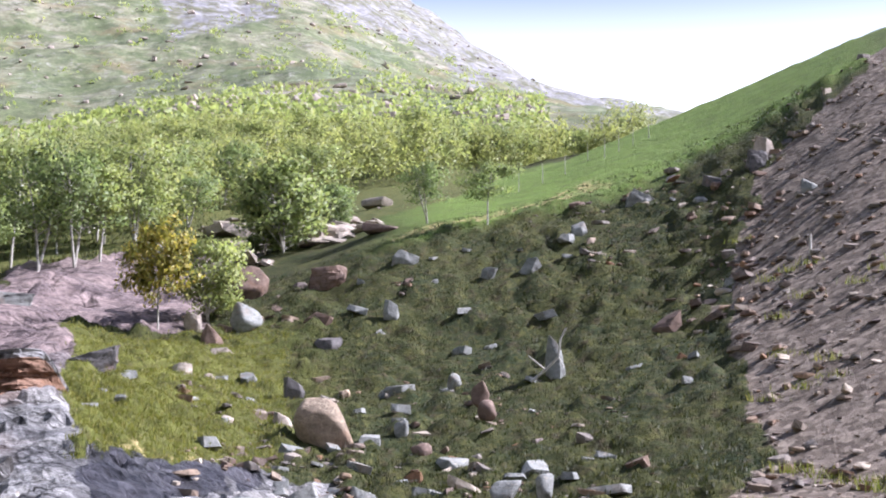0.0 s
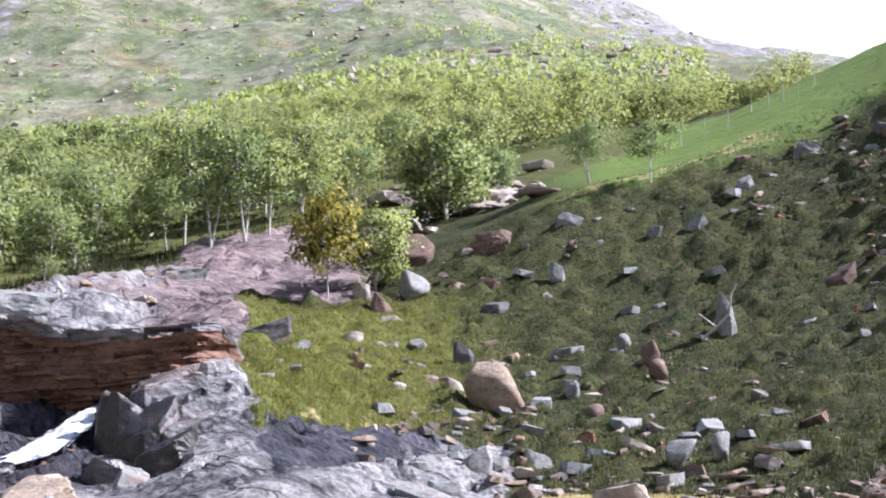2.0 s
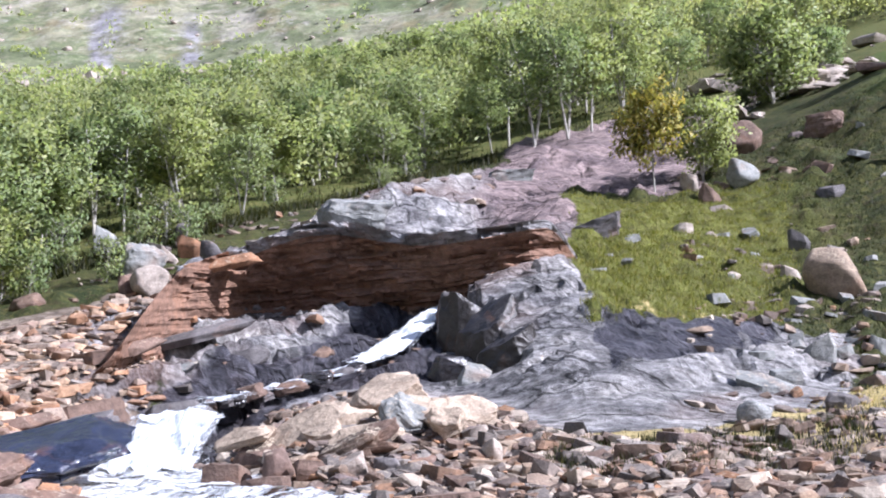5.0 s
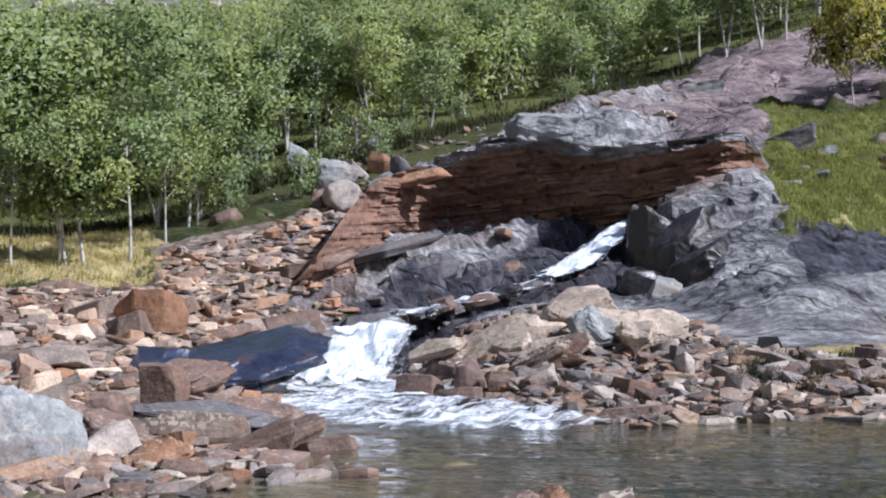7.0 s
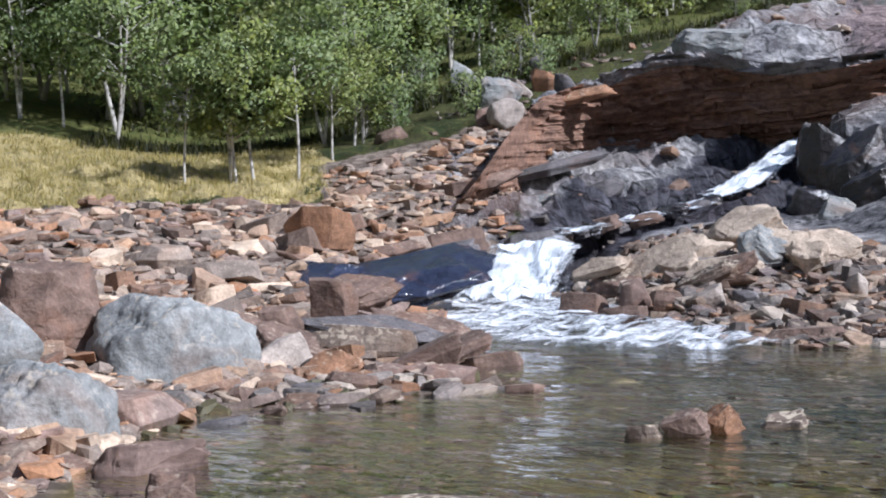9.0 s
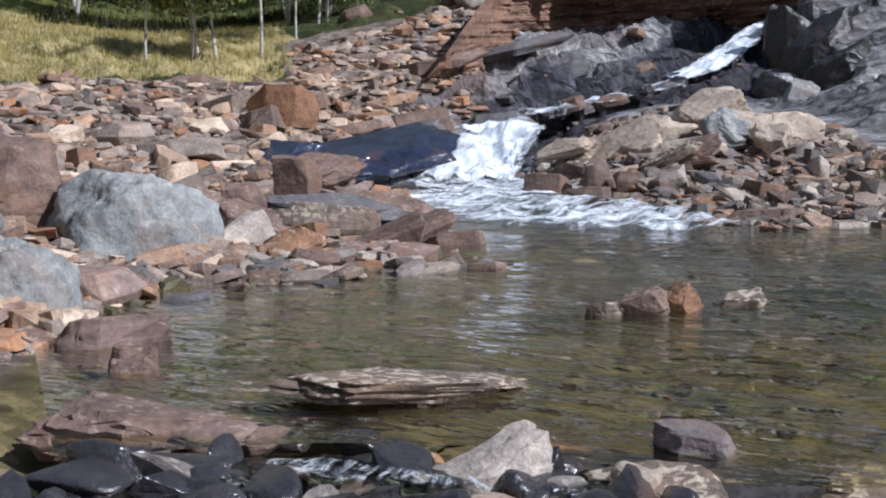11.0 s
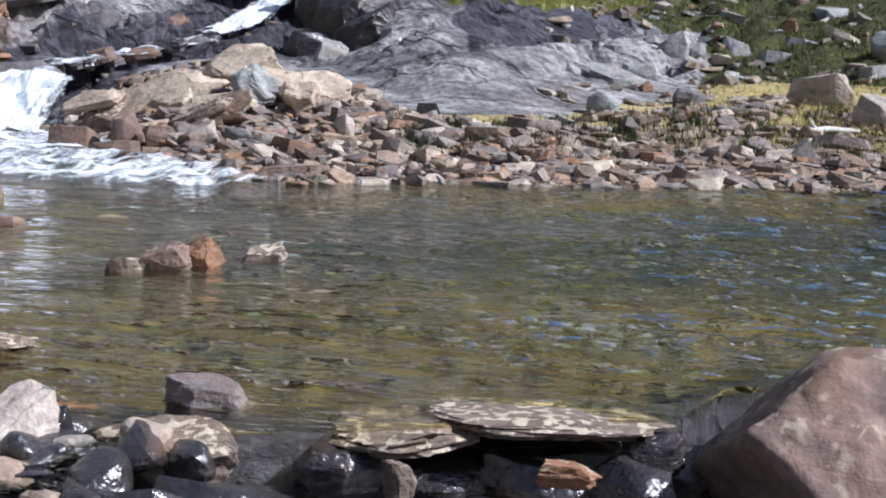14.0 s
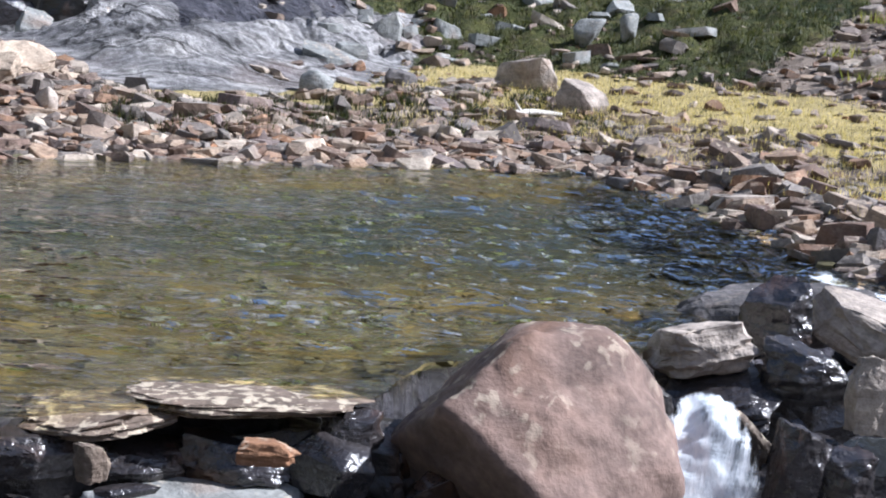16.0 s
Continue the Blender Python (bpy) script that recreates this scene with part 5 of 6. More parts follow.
CREEK_ROCKS = [
    (-5.44, 7.15, 0, 1.85, 0.24, -4, "slab", M_LICHEN),
    (-6.45, 5.75, -0.21, 1.52, 0.41, -8, "slab", M_BROWN),
    (-5.97, 5.95, -0.21, 0.51, 0.28, 0, "round", M_PURPLE),
    (-7.74, 6.9, 0, 0.4, 0.2, 0, "block", M_BROWN),
    (-5.5, 6.75, -0.17, 0.33, 0.18, 0, "block", M_WET),
    (-5.87, 4.75, -0.05, 0.6, 0.19, 0, "round", M_WET),
    (-5.61, 5.33, -0.16, 0.49, 0.23, 0, "round", M_WET),
    (-5.73, 6.3, -0.17, 0.43, 0.18, 0, "round", M_WET),
    (-4.97, 6.27, -0.29, 0.58, 0.26, 0, "round", M_WET),
]
OUTLET_ROCKS = [
    (-4, 5.96, -0.28, 0.78, 0.56, 8, "block", M_PALE),
    (-3.32, 7, -0.12, 0.56, 0.30, -6, "block", M_DARK),
    (-3.29, 6.35, -0.25, 0.83, 0.37, 0, "block", M_LICHEN),
    (-4.08, 6.84, -0.25, 0.29, 0.19, 0, "round", M_ORANGE),
    (-4.77, 6.28, -0.3, 0.47, 0.25, 0, "round", M_ORANGE),
    (-5.2, 6.33, -0.19, 0.33, 0.23, 0, "round", M_WET),
    (-5.69, 6.05, -0.14, 0.32, 0.21, 0, "round", M_BROWN),
    (-5.02, 5.83, -0.24, 0.36, 0.2, 0, "round", M_WET),
]
DAM_STONES = [
    (0.13, 7, -0.8, 1.84, 1.40, 0, "wedge", M_PURPLE),
    (-2, 6.4, -0.18, 0.19, 0.2, 0, "block", M_LICHEN),
    (-1.19, 6.8, -0.17, 0.34, 0.13, 0, "slab", M_ORANGE),
    (1.63, 8.13, -0.32, 0.21, 0.46, 50, "slab", M_LICHEN),
    (1.74, 7.8, -0.51, 0.38, 0.52, 0, "block", M_WET),
    (2.33, 8.48, -0.22, 0.41, 0.49, 0, "block", M_PALE),
    (2.24, 8.09, -0.36, 0.43, 0.25, 0, "block", M_GREY),
    (2, 7.84, -0.54, 0.42, 0.39, 0, "block", M_WET),
]
RIGHT_SHORE = [
    (2.68, 16.35, 0, 0.79, 0.26, 0, "slab", M_PALE),
    (3.22, 15.4, 0, 0.35, 0.26, 0, "block", M_DARK),
    (3.29, 13.75, 0, 0.56, 0.39, 0, "block", M_BROWN),
    (3.54, 13.44, 0, 0.32, 0.38, 0, "block", M_DARK),
    (2.37, 18.55, 0, 0.65, 0.32, 0, "slab", M_BROWN),
    (1.95, 20.27, 0, 0.8, 0.24, 0, "slab", M_DARK),
    (1.4, 18.33, 0, 0.46, 0.12, 0, "slab", M_DARK),
    (3.04, 17.06, 0.17, 0.64, 0.26, 0, "block", M_BROWN),
    (3.71, 16.98, 0.22, 0.57, 0.22, 0, "block", M_PURPLE),
    (4.42, 16.71, 0, 0.64, 0.36, 0, "block", M_DARK),
]
# blocks added so that the gaps under the top slabs look dark
DAM_DARK_FILL = [
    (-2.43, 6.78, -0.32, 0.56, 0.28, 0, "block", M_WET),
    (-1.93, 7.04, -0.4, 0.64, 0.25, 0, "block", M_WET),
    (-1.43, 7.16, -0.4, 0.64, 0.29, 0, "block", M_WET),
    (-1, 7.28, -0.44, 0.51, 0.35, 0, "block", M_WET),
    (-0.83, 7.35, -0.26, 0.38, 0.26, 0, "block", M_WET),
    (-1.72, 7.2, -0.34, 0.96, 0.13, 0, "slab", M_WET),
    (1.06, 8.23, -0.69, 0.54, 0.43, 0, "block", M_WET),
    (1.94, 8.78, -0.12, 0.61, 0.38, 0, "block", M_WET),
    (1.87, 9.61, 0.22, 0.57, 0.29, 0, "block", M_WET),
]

place_rocks(SLOPE_STONES, "lying on the grassy slope", "stones on the slope", size=0.74)
place_rocks(HUMMOCK_STONES, "half sunk in the hummocky turf", "stones on the slope", size=0.74)
place_rocks(HIGH_STONES, "on the upper turf slope", "stones on the slope", size=0.74)
place_rocks(BROW_STONES, "on the eroded brow of the hill", "stones on the slope", size=0.62)
place_rocks(BANK_STONES, "on the stony grass bank", "stones on the bank")
place_rocks(LEDGE_STONES, "resting on the rock ledges", "rocks on the ledges")
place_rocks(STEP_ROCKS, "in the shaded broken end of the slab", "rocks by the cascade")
place_rocks(BED_SLABS, "tilted among the ledges under the cliff", "rocks by the cascade")
place_rocks(CASCADE_ROCKS, "beside the cascade", "rocks by the cascade")
place_rocks(LEFT_SHORE, "at the edge of the pool", "shore rocks")
place_rocks(POOL_ROCKS, "standing in shallow water", "rocks in the pool")
place_rocks(CREEK_ROCKS, "in the creek below the pool", "rocks in the creek")
place_rocks(OUTLET_ROCKS, "in the outlet of the pool", "rocks in the creek")
place_rocks(DAM_STONES, "in the stone dam of the outlet", "stones of the dam")
place_rocks(DAM_DARK_FILL, "added as dark fill under the dam's top slabs", "stones of the dam")
place_rocks(RIGHT_SHORE, "on the shore of the pool", "shore rocks")

# ---- great leaning plates beside the lower fall ----
def lean_plate(az, d, z, length, breadth, thick, roll, pitch, turn, mat, label, seed):
    """A broken plate of rock. z: its middle; roll: rise along its length, pitch: lean towards the valley, degrees."""
    v, f = rock_shape(seed, "slab", 4)
    me = mesh_of("flat_rock", v - (0, 0, 0.5), f, mat, True)
    me.set_sharp_from_angle(angle=radians(28))
    ob = new("flat_rock", me)
    m = Matrix.Rotation(radians(az + turn), 4, "Z") @ Matrix.Rotation(radians(-roll), 4, "Y") @ Matrix.Rotation(radians(pitch), 4, "X")
    ob.matrix_world = Matrix.Translation((-math.sin(radians(az)) * d, math.cos(radians(az)) * d, z)) @ m @ Matrix.Diagonal((length, breadth, thick, 1))
    tagged(ob, label, "rock", "rocks by the cascade")


lean_plate(26.8, 12.1, 0.07, 0.46, 0.36, 0.30, 20, 18, -20, M_BROWN, "brown angular rock standing in the pool", 481)
lean_plate(25.3, 12.2, 0.09, 0.30, 0.30, 0.30, 34, 10, 25, M_ORANGE, "rust-orange rock standing in the pool", 482)
lean_plate(22.8, 12.5, 0.02, 0.46, 0.28, 0.15, 8, 10, 0, M_LICHEN, "low grey-brown rock awash in the pool", 483)
lean_plate(11.0, 7.62, -0.03, 1.46, 0.80, 0.12, 1, -6, 0, M_LICHEN, "long flat dam slab covered with pale lichen", 421)
lean_plate(17.0, 7.50, -0.10, 0.92, 0.75, 0.13, 3, -5, 4, M_LICHEN, "flat lichen-spotted slab of the dam", 422)
lean_plate(13.4, 7.15, -0.55, 1.35, 0.5, 0.32, 1, 4, 0, M_GREY, "grey slab below the dam's top slab", 423)
# near-black blocks added behind the slabs stand in for the gaps' shade
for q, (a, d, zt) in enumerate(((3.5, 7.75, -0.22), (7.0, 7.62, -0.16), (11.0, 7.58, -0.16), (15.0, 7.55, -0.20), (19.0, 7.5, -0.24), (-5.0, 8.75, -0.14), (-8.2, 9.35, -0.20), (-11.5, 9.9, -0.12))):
    lean_plate(a, d, zt - 0.30, 0.85, 0.45, 0.62, 4 * (q % 3 - 1), 3, 0, M_SHADE, "near-black block added inside the dam for its gaps' shade", 440 + q)
lean_plate(-8.1, 9.25, 0.06, 0.86, 0.62, 0.34, 12, 6, -34, M_PALE, "pale block with a sharp edge on the dam", 424)
lean_plate(-10.6, 10.7, 0.02, 2.0, 0.8, 0.42, 9, 2, 4, M_DARK, "long dark slab at the spill of the pool", 425)
lean_plate(-15.2, 10.2, 0.12, 1.15, 0.7, 0.36, -18, 8, -20, M_PALE, "pale slab tilted over the spill", 426)
lean_plate(-9.2, 9.0, -0.22, 0.8, 0.7, 0.22, 10, 26, -6, M_WET, "dark wet plate under the spilling water", 427)
lean_plate(26.8, 24.6, 0.62, 2.7, 1.15, 0.5, 25, 38, -10, M_BEIGE, "great pale beige plate leaning beside the lower fall", 411)
lean_plate(24.7, 23.4, 0.55, 1.6, 0.8, 0.4, 24, 42, -8, M_BEIGE, "pale beige broken plate leaning on another", 412)
lean_plate(20.4, 23.9, 0.85, 1.3, 0.9, 0.5, -8, 42, 6, M_BEIGE, "pale pinkish broken plate above the stony shore", 413)
lean_plate(22.6, 23.8, 0.85, 1.1, 0.9, 0.5, -30, 30, 10, M_GREY, "grey upright plate with a dark gap beside it", 414)
lean_plate(23.6, 25.6, 1.2, 1.6, 1.1, 0.5, 18, 30, 0, M_BEIGE, "pale plate at the top of the broken rocks", 415)
lean_plate(28.6, 24.6, 0.1, 1.4, 1.0, 0.8, 12, 20, -10, M_BROWN, "dark brown wet-footed block beside the fall", 416)
lean_plate(37.6, 23.4, 0.62, 3.5, 2.0, 0.42, 9, 16, 8, M_SKY_WET, "dark wet slab with the sky's blue in its colour beside the fall", 417)
lean_plate(42.0, 22.4, 0.66, 2.3, 1.5, 0.4, 14, 16, 4, M_SKY_WET, "dark wet slab with a thin spill of water", 418)
lean_plate(36.2, 26.2, 0.75, 1.9, 1.0, 0.4, 10, 12, 0, M_DARK, "dark rounded bed at the lip of the fall", 419)

rgp = np.random.default_rng(430)
for q in range(16):
    a = 28.6 - 0.62 * q + rgp.normal(0, 0.25)
    lean_plate(a, rgp.uniform(22.6, 25.4), 0.28 + 0.05 * min(q, 8) + rgp.uniform(-0.12, 0.35), rgp.uniform(0.6, 1.35), rgp.uniform(0.35, 0.75), rgp.uniform(0.2, 0.42), rgp.uniform(8, 34) * (1 if q < 9 else -0.4), rgp.uniform(20, 52), rgp.uniform(-24, 16), (M_BEIGE, M_LICHEN, M_BEIGE, M_BROWN, M_GREY)[q % 5], "broken plate among the tumbled rocks by the fall", 450 + q)
lean_plate(39.4, 17.5, 0.42, 2.1, 0.9, 0.26, -7, 12, 4, M_DARK, "long dark-topped slab lying over the shore stones", 471)
lean_plate(37.0, 18.2, 0.32, 1.5, 0.7, 0.24, -12, 14, -6, M_BROWN, "brown slab leaning at the edge of the rapids", 472)
lean_plate(35.9, 16.9, 0.16, 1.1, 0.5, 0.2, 20, 14, 8, M_BROWN, "pointed brown slab tilted over the water", 473)
lean_plate(34.2, 17.2, 0.02, 0.75, 0.35, 0.12, 8, 8, 0, M_LICHEN, "thin slab awash at the edge of the pool", 474)
lean_plate(42.9, 16.9, 0.36, 0.95, 0.7, 0.34, -18, 20, 0, M_BROWN, "brown block leaning on the grey boulder", 475)
lean_plate(41.0, 15.9, 0.14, 0.85, 0.6, 0.36, 14, 26, 10, M_ORANGE, "rust-stained block at the water's edge", 476)
lean_plate(36.9, 15.6, 0.06, 0.7, 0.5, 0.26, -14, 22, -14, M_PURPLE, "purplish block at the water's edge", 477)
lean_plate(40.4, 20.2, 0.62, 2.0, 0.9, 0.4, 8, 18, 6, M_BROWN, "brown bed standing out of the scree", 478)

for q in range(13):
    a = 24.6 + 0.55 * q
    lean_plate(a, np.interp(a, [24.6, 26.6, 28, 31.5], [31.3, 30.0, 29.3, 27.8]) + rgp.normal(0, 0.35), np.interp(a, [24.6, 31.5], [1.52, 1.02]) + rgp.uniform(-0.1, 0.05), rgp.uniform(0.35, 0.9), rgp.uniform(0.3, 0.5), rgp.uniform(0.2, 0.38), rgp.uniform(-5, 20), rgp.uniform(0, 20), rgp.uniform(-30, 30), (M_WET, M_DARK, M_BROWN)[q % 3], "dark wet stone in the rapids", 490 + q)

M_CAP = stone_mat("cap_bed", (0.21, 0.205, 0.21), lichen=0.2)
# ---- broken rock faces: the cliff under the big slab, the dark end of the grey slab ----
def rock_face(name, label, az0, az1, front, foot, top, mat, seed, lean, cap, beds=8.5, rough=1.0, lip=M_CAP):
    """A face of broken beds between two bearings. front, foot, top: distance and heights by bearing; lean: overhang, metres."""
    aa = np.arange(az0, az1, 0.11)
    tt = np.linspace(0, 1, 70)
    F, Z0, Z1 = front(aa), foot(aa), top(aa)
    A, T = np.meshgrid(aa, tt)
    hgt = (Z1 - Z0)[None, :]
    Zg = Z0[None, :] + hgt * T
    x = A * 0.62
    q = Zg * beds + 1.6 * fbm(x / 2.2, Zg / 2, seed, 3) + 0.55 * x
    bed = np.floor(q)
    wide = 0.5 + 1.3 * hash2(bed, bed * 0, seed + 3)
    blk = hash2(np.floor(x / wide + 7 * hash2(bed, bed * 0, seed + 4)), bed, seed + 5) - 0.5
    ends = np.clip(np.minimum(A - az0, az1 - A) / 2.0, 0, 1)
    jut = rough * (0.34 * blk + 0.75 * fbm(x / 1.6, Zg / 0.9, seed + 6, 5, 0.6) - 0.05 * (q - bed)) + lean * T ** 2
    jut = jut * ends - 0.9 * (1 - ends)
    Rr = F[None, :] - jut
    back = np.stack([F + 0.8, F + 2.2])
    zb = np.stack([Z1 + 0.02, Z1 - 0.1])
    R2 = np.vstack([Rr, back])
    Z2 = np.vstack([Zg, zb])
    A2 = np.vstack([A, A[:2]])
    v = np.stack([-np.sin(np.radians(A2)) * R2, np.cos(np.radians(A2)) * R2, Z2], -1).reshape(-1, 3)
    n = len(aa)
    p, k = np.meshgrid(np.arange(len(R2) - 1), np.arange(n - 1), indexing="ij")
    f = np.stack([p * n + k, (p + 1) * n + k, (p + 1) * n + k + 1, p * n + k + 1], -1).reshape(-1, 4)
    ob = new(name)
    top_bed = (np.arange(len(f)) >= int(cap * 69) * (n - 1)) & (aa[k.ravel()] < 29.5)
    part("rock_face", mesh_of("rock_face", v, f[~top_bed], mat), ob)
    part("capping_bed", mesh_of("capping_bed", v, f[top_bed], lip), ob, "grey bed along the top edge")
    return tagged(ob, label, "cliff")


M_CLIFF = stone_mat("rust_brown_rock", (0.21, 0.12, 0.08), lichen=0.1)


def kn(i, what):
    return lambda aa: knots(aa)[what][i]


taper = lambda aa: smooth(14.5, 16.5, aa) * (1 - smooth(31, 36, aa))
rock_face("rock_cliff", "rust-brown cliff of thin broken beds with an overhang", 15.2, 36, lambda aa: kn(2, 0)(aa) - 0.35, lambda aa: kn(2, 1)(aa) - 0.5, lambda aa: kn(2, 1)(aa) - 0.4 + (kn(3, 1)(aa) - kn(2, 1)(aa) + 0.65) * (0.06 + 0.94 * taper(aa)), M_CLIFF, 301, 1.25, 0.88)

# ---- countable broken rocks on the shores ----
protos, scree_protos, grey_protos = [], [], []
for q in range(10):
    kind = ("slab", "slab", "block", "slab", "slab")[q % 5]
    v, f = rock_shape(700 + q, kind, 2)
    me = mesh_of("rock", v, f, M_ROCK)
    protos.append(me)
    me = me.copy()
    me.materials[0] = M_SCREE_ROCK
    scree_protos.append(me)
    me = me.copy()
    me.materials[0] = M_GREY
    grey_protos.append(me)


def strew(seed, n, az0, az1, s0, s1, lo, hi, label, group, keep=None, shapes=protos):
    rgs = np.random.default_rng(seed)
    for q, p in enumerate(spots_in(seed, n, az0, az1, s0, s1, keep)):
        s = lo + (hi - lo) * rgs.uniform() ** 2.2
        ob = new("rock", shapes[q % len(shapes)])
        ob.matrix_world = Matrix.LocRotScale(Vector(p) - Vector((0, 0, s * 0.12)), Euler((rgs.normal(0, 0.16), rgs.normal(0, 0.2), rgs.uniform(0, 6.28))), (s * rgs.uniform(1.0, 1.8), s * rgs.uniform(0.7, 1.15), s * rgs.uniform(0.3, 0.6)))
        tagged(ob, label, "rock", group)


strew(21, 125, -18, 31, -0.02, 0.8, 0.2, 0.65, "broken grey and brown rock on the stony shore", "rocks on the shore", lambda az, r, s: (az > 3) | (s < 0.34))
strew(22, 120, 33, 60, 0.0, 2.35, 0.2, 0.95, "angular rust and grey rock in the scree", "rocks in the scree", lambda az, r, s: ~((az < 42) & (r > 21) & (s < 1.3)), scree_protos)

strew(23, 34, -7, 9, 1.0, 2.2, 0.25, 0.85, "grey angular stone half sunk in the turf", "stones on the slope", None, grey_protos)
strew(24, 26, -11, 7, 2.2, 3.9, 0.3, 0.9, "grey stone on the hummocky slope", "stones on the slope", lambda az, r, s: cover(az, r, s)["gravel"] < 0.3, grey_protos)
strew(25, 12, 8, 14.5, 1.7, 3.4, 0.35, 0.9, "pale grey stone in the bright turf", "stones on the slope", None, grey_protos)

near_scree = spots_in(31, 10500, -22, 31.5, -0.06, 0.75, lambda az, r, s: ((az > 7) & ((az > 16) | (s < 0.3) | (fbm(az / 1.6, s * 7, 41, 3) > -0.06))) | (s < np.interp(az, [-8, 1, 7], [0.22, 0.30, 0.40])) | ((np.sin(az * 37 + r * 91) > 0.72) & (s < 0.6)) | ((az > 1) & (az <= 7) & (fbm(az / 1.6, s * 7, 41, 3) > 0.04)))
scatter("shore_rubble", "broken grey, brown and rusty stones along the shore", near_scree, 0.05 + 0.36 * np.random.default_rng(1).uniform(size=len(near_scree)) ** 2.6, M_RUBBLE, 1, 0.42, ("block", "slab", "block"))
left_scree = spots_in(32, 9500, 32.5, 62, 0.0, 3.1, lambda az, r, s: ((s < 2.4) | (az < 40.5)) & ~((az > 32) & (az < 42) & (r > 21.5) & (s < 1.3)) & ~((az > 33) & (az < 43) & (r < 20) & (np.sin(az * 41 + r * 83) < 0.45)))
scatter("scree", "loose scree of rusty and grey angular stones", left_scree, 0.05 + 0.40 * np.random.default_rng(2).uniform(size=len(left_scree)) ** 3.2, M_SCREE, 2, 0.4, ("block", "slab", "block"))
bank = spots_in(33, 300, -20, 10, 0.3, 1.2)
scatter("bank_stones", "small stones in the dry bank grass", bank, np.random.default_rng(3).uniform(0.06, 0.28, len(bank)), M_RUBBLE, 3)
grav = spots_in(34, 3000, -24, -8.5, 1.0, 4.0, lambda az, r, s: cover(az, r, s)["gravel"] > 0.5)
scatter("gravel_stones", "grey-brown gravel and cobbles of the bare slope", grav, 0.05 + 0.35 * np.random.default_rng(4).uniform(size=len(grav)) ** 4, M_RUBBLE, 4)
hill = spots_in(35, 1500, -13, 11, 1.0, 4.0, lambda az, r, s: (cover(az, r, s)["gravel"] < 0.4) & (fbm(az / 2.2, s * 2.2, 15, 3) + 0.12 * (2.0 - s) > 0.08))
scatter("slope_stones", "small grey stones in the turf", hill, 0.1 + 0.5 * np.random.default_rng(5).uniform(size=len(hill)) ** 3, M_RUBBLE, 5, sink=0.4)
brow = spots_in(39, 900, -19, -6, 2.7, 4.05, lambda az, r, s: np.abs(az - np.interp(s, [2.6, 3, 3.5, 4], [-12.2, -11.6, -12.4, -17]) - 0.6) < 1.9)
scatter("brow_stones", "brown and grey broken stones on the bare brow", brow[::2], 0.1 + 0.5 * np.random.default_rng(15).uniform(size=len(brow[::2])) ** 3, M_RUBBLE, 15, 0.5, sink=0.45)
ups = spots_in(40, 260, 2.5, 10.8, 4.45, 5.15, lambda az, r, s: fbm(az / 1.5, s * 6, 17, 2) > -0.02)
scatter("upper_stream_stones", "pale pinkish boulders along the upper stream", ups, 0.3 + 1.2 * np.random.default_rng(16).uniform(size=len(ups)) ** 2.5, M_PALE, 16, 0.32)
ledge = spots_in(36, 420, 19, 36, 1.0, 4.9)
scatter("ledge_stones", "broken stones on the rock ledges", ledge, 0.1 + 0.4 * np.random.default_rng(6).uniform(size=len(ledge)) ** 3, M_RUBBLE, 6)
bedp = spots_in(37, 1800, -14, 52, -1.2, -0.02, lambda az, r, s: r > np.interp(az, [p[0] for p in NEAR], [p[1] for p in NEAR]) + 1.2)
scatter("pool_bed_stones", "olive-brown stones on the pool bed", bedp, np.random.default_rng(7).uniform(0.08, 0.3, len(bedp)), M_BED, 7, 0.35)

rgb = np.random.default_rng(55)
bar = np.array([-math.sin(radians(40)) * 15.6, math.cos(radians(40)) * 15.6]) + rgb.normal(0, 1.15, (260, 2))
bar = np.c_[bar, height(bar[:, 0], bar[:, 1])]
scatter("bar_stones", "rusty broken stones of a small bar in the pool", bar, rgb.uniform(0.08, 0.38, len(bar)), M_RUBBLE, 8)


def creek_spots(seed, n, a0, a1, r0, z0, z1):
    rgc = np.random.default_rng(seed)
    az = rgc.uniform(a0, a1, n)
    r = r0 + (np.interp(az, [p[0] for p in NEAR], [p[1] for p in NEAR]) - 0.1 - r0) * rgc.uniform(size=n) ** 0.7
    return np.stack([-np.sin(np.radians(az)) * r, np.cos(np.radians(az)) * r, rgc.uniform(z0, z1, n)], -1)


cs = creek_spots(61, 150, 25, 54, 5.8, -0.30, -0.06)
scatter("creek_stones", "dark wet stones in the creek below the pool", cs, np.random.default_rng(9).uniform(0.12, 0.42, len(cs)), M_WET, 9, 0.6, ("round", "block", "round"), sub=2)
cs = creek_spots(62, 30, 25, 54, 5.8, -0.26, -0.02)
scatter("creek_stones", "wet brown and rusty stones in the creek", cs, np.random.default_rng(10).uniform(0.1, 0.32, len(cs)), M_RUBBLE, 10, 0.6, ("round", "block", "round"), sub=2)
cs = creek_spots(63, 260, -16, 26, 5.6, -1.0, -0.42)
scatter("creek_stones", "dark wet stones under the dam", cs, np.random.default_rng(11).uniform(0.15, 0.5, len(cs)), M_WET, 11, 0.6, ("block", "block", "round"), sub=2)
fs = spots_in(64, 4200, -4, 50, 6.3, 7.85)
scatter("fell_boulders", "pale boulders strewn over the far fell", fs, 0.5 + 2.4 * np.random.default_rng(12).uniform(size=len(fs)) ** 3, M_PALE, 12, 0.6)
fs = spots_in(65, 3000, -4, 50, 6.15, 7.35)
rgv = np.random.default_rng(66)
v, f = leaves(fs, np.array([1.6, 1.6, 0.7]), 45000, 0.75, rgv)
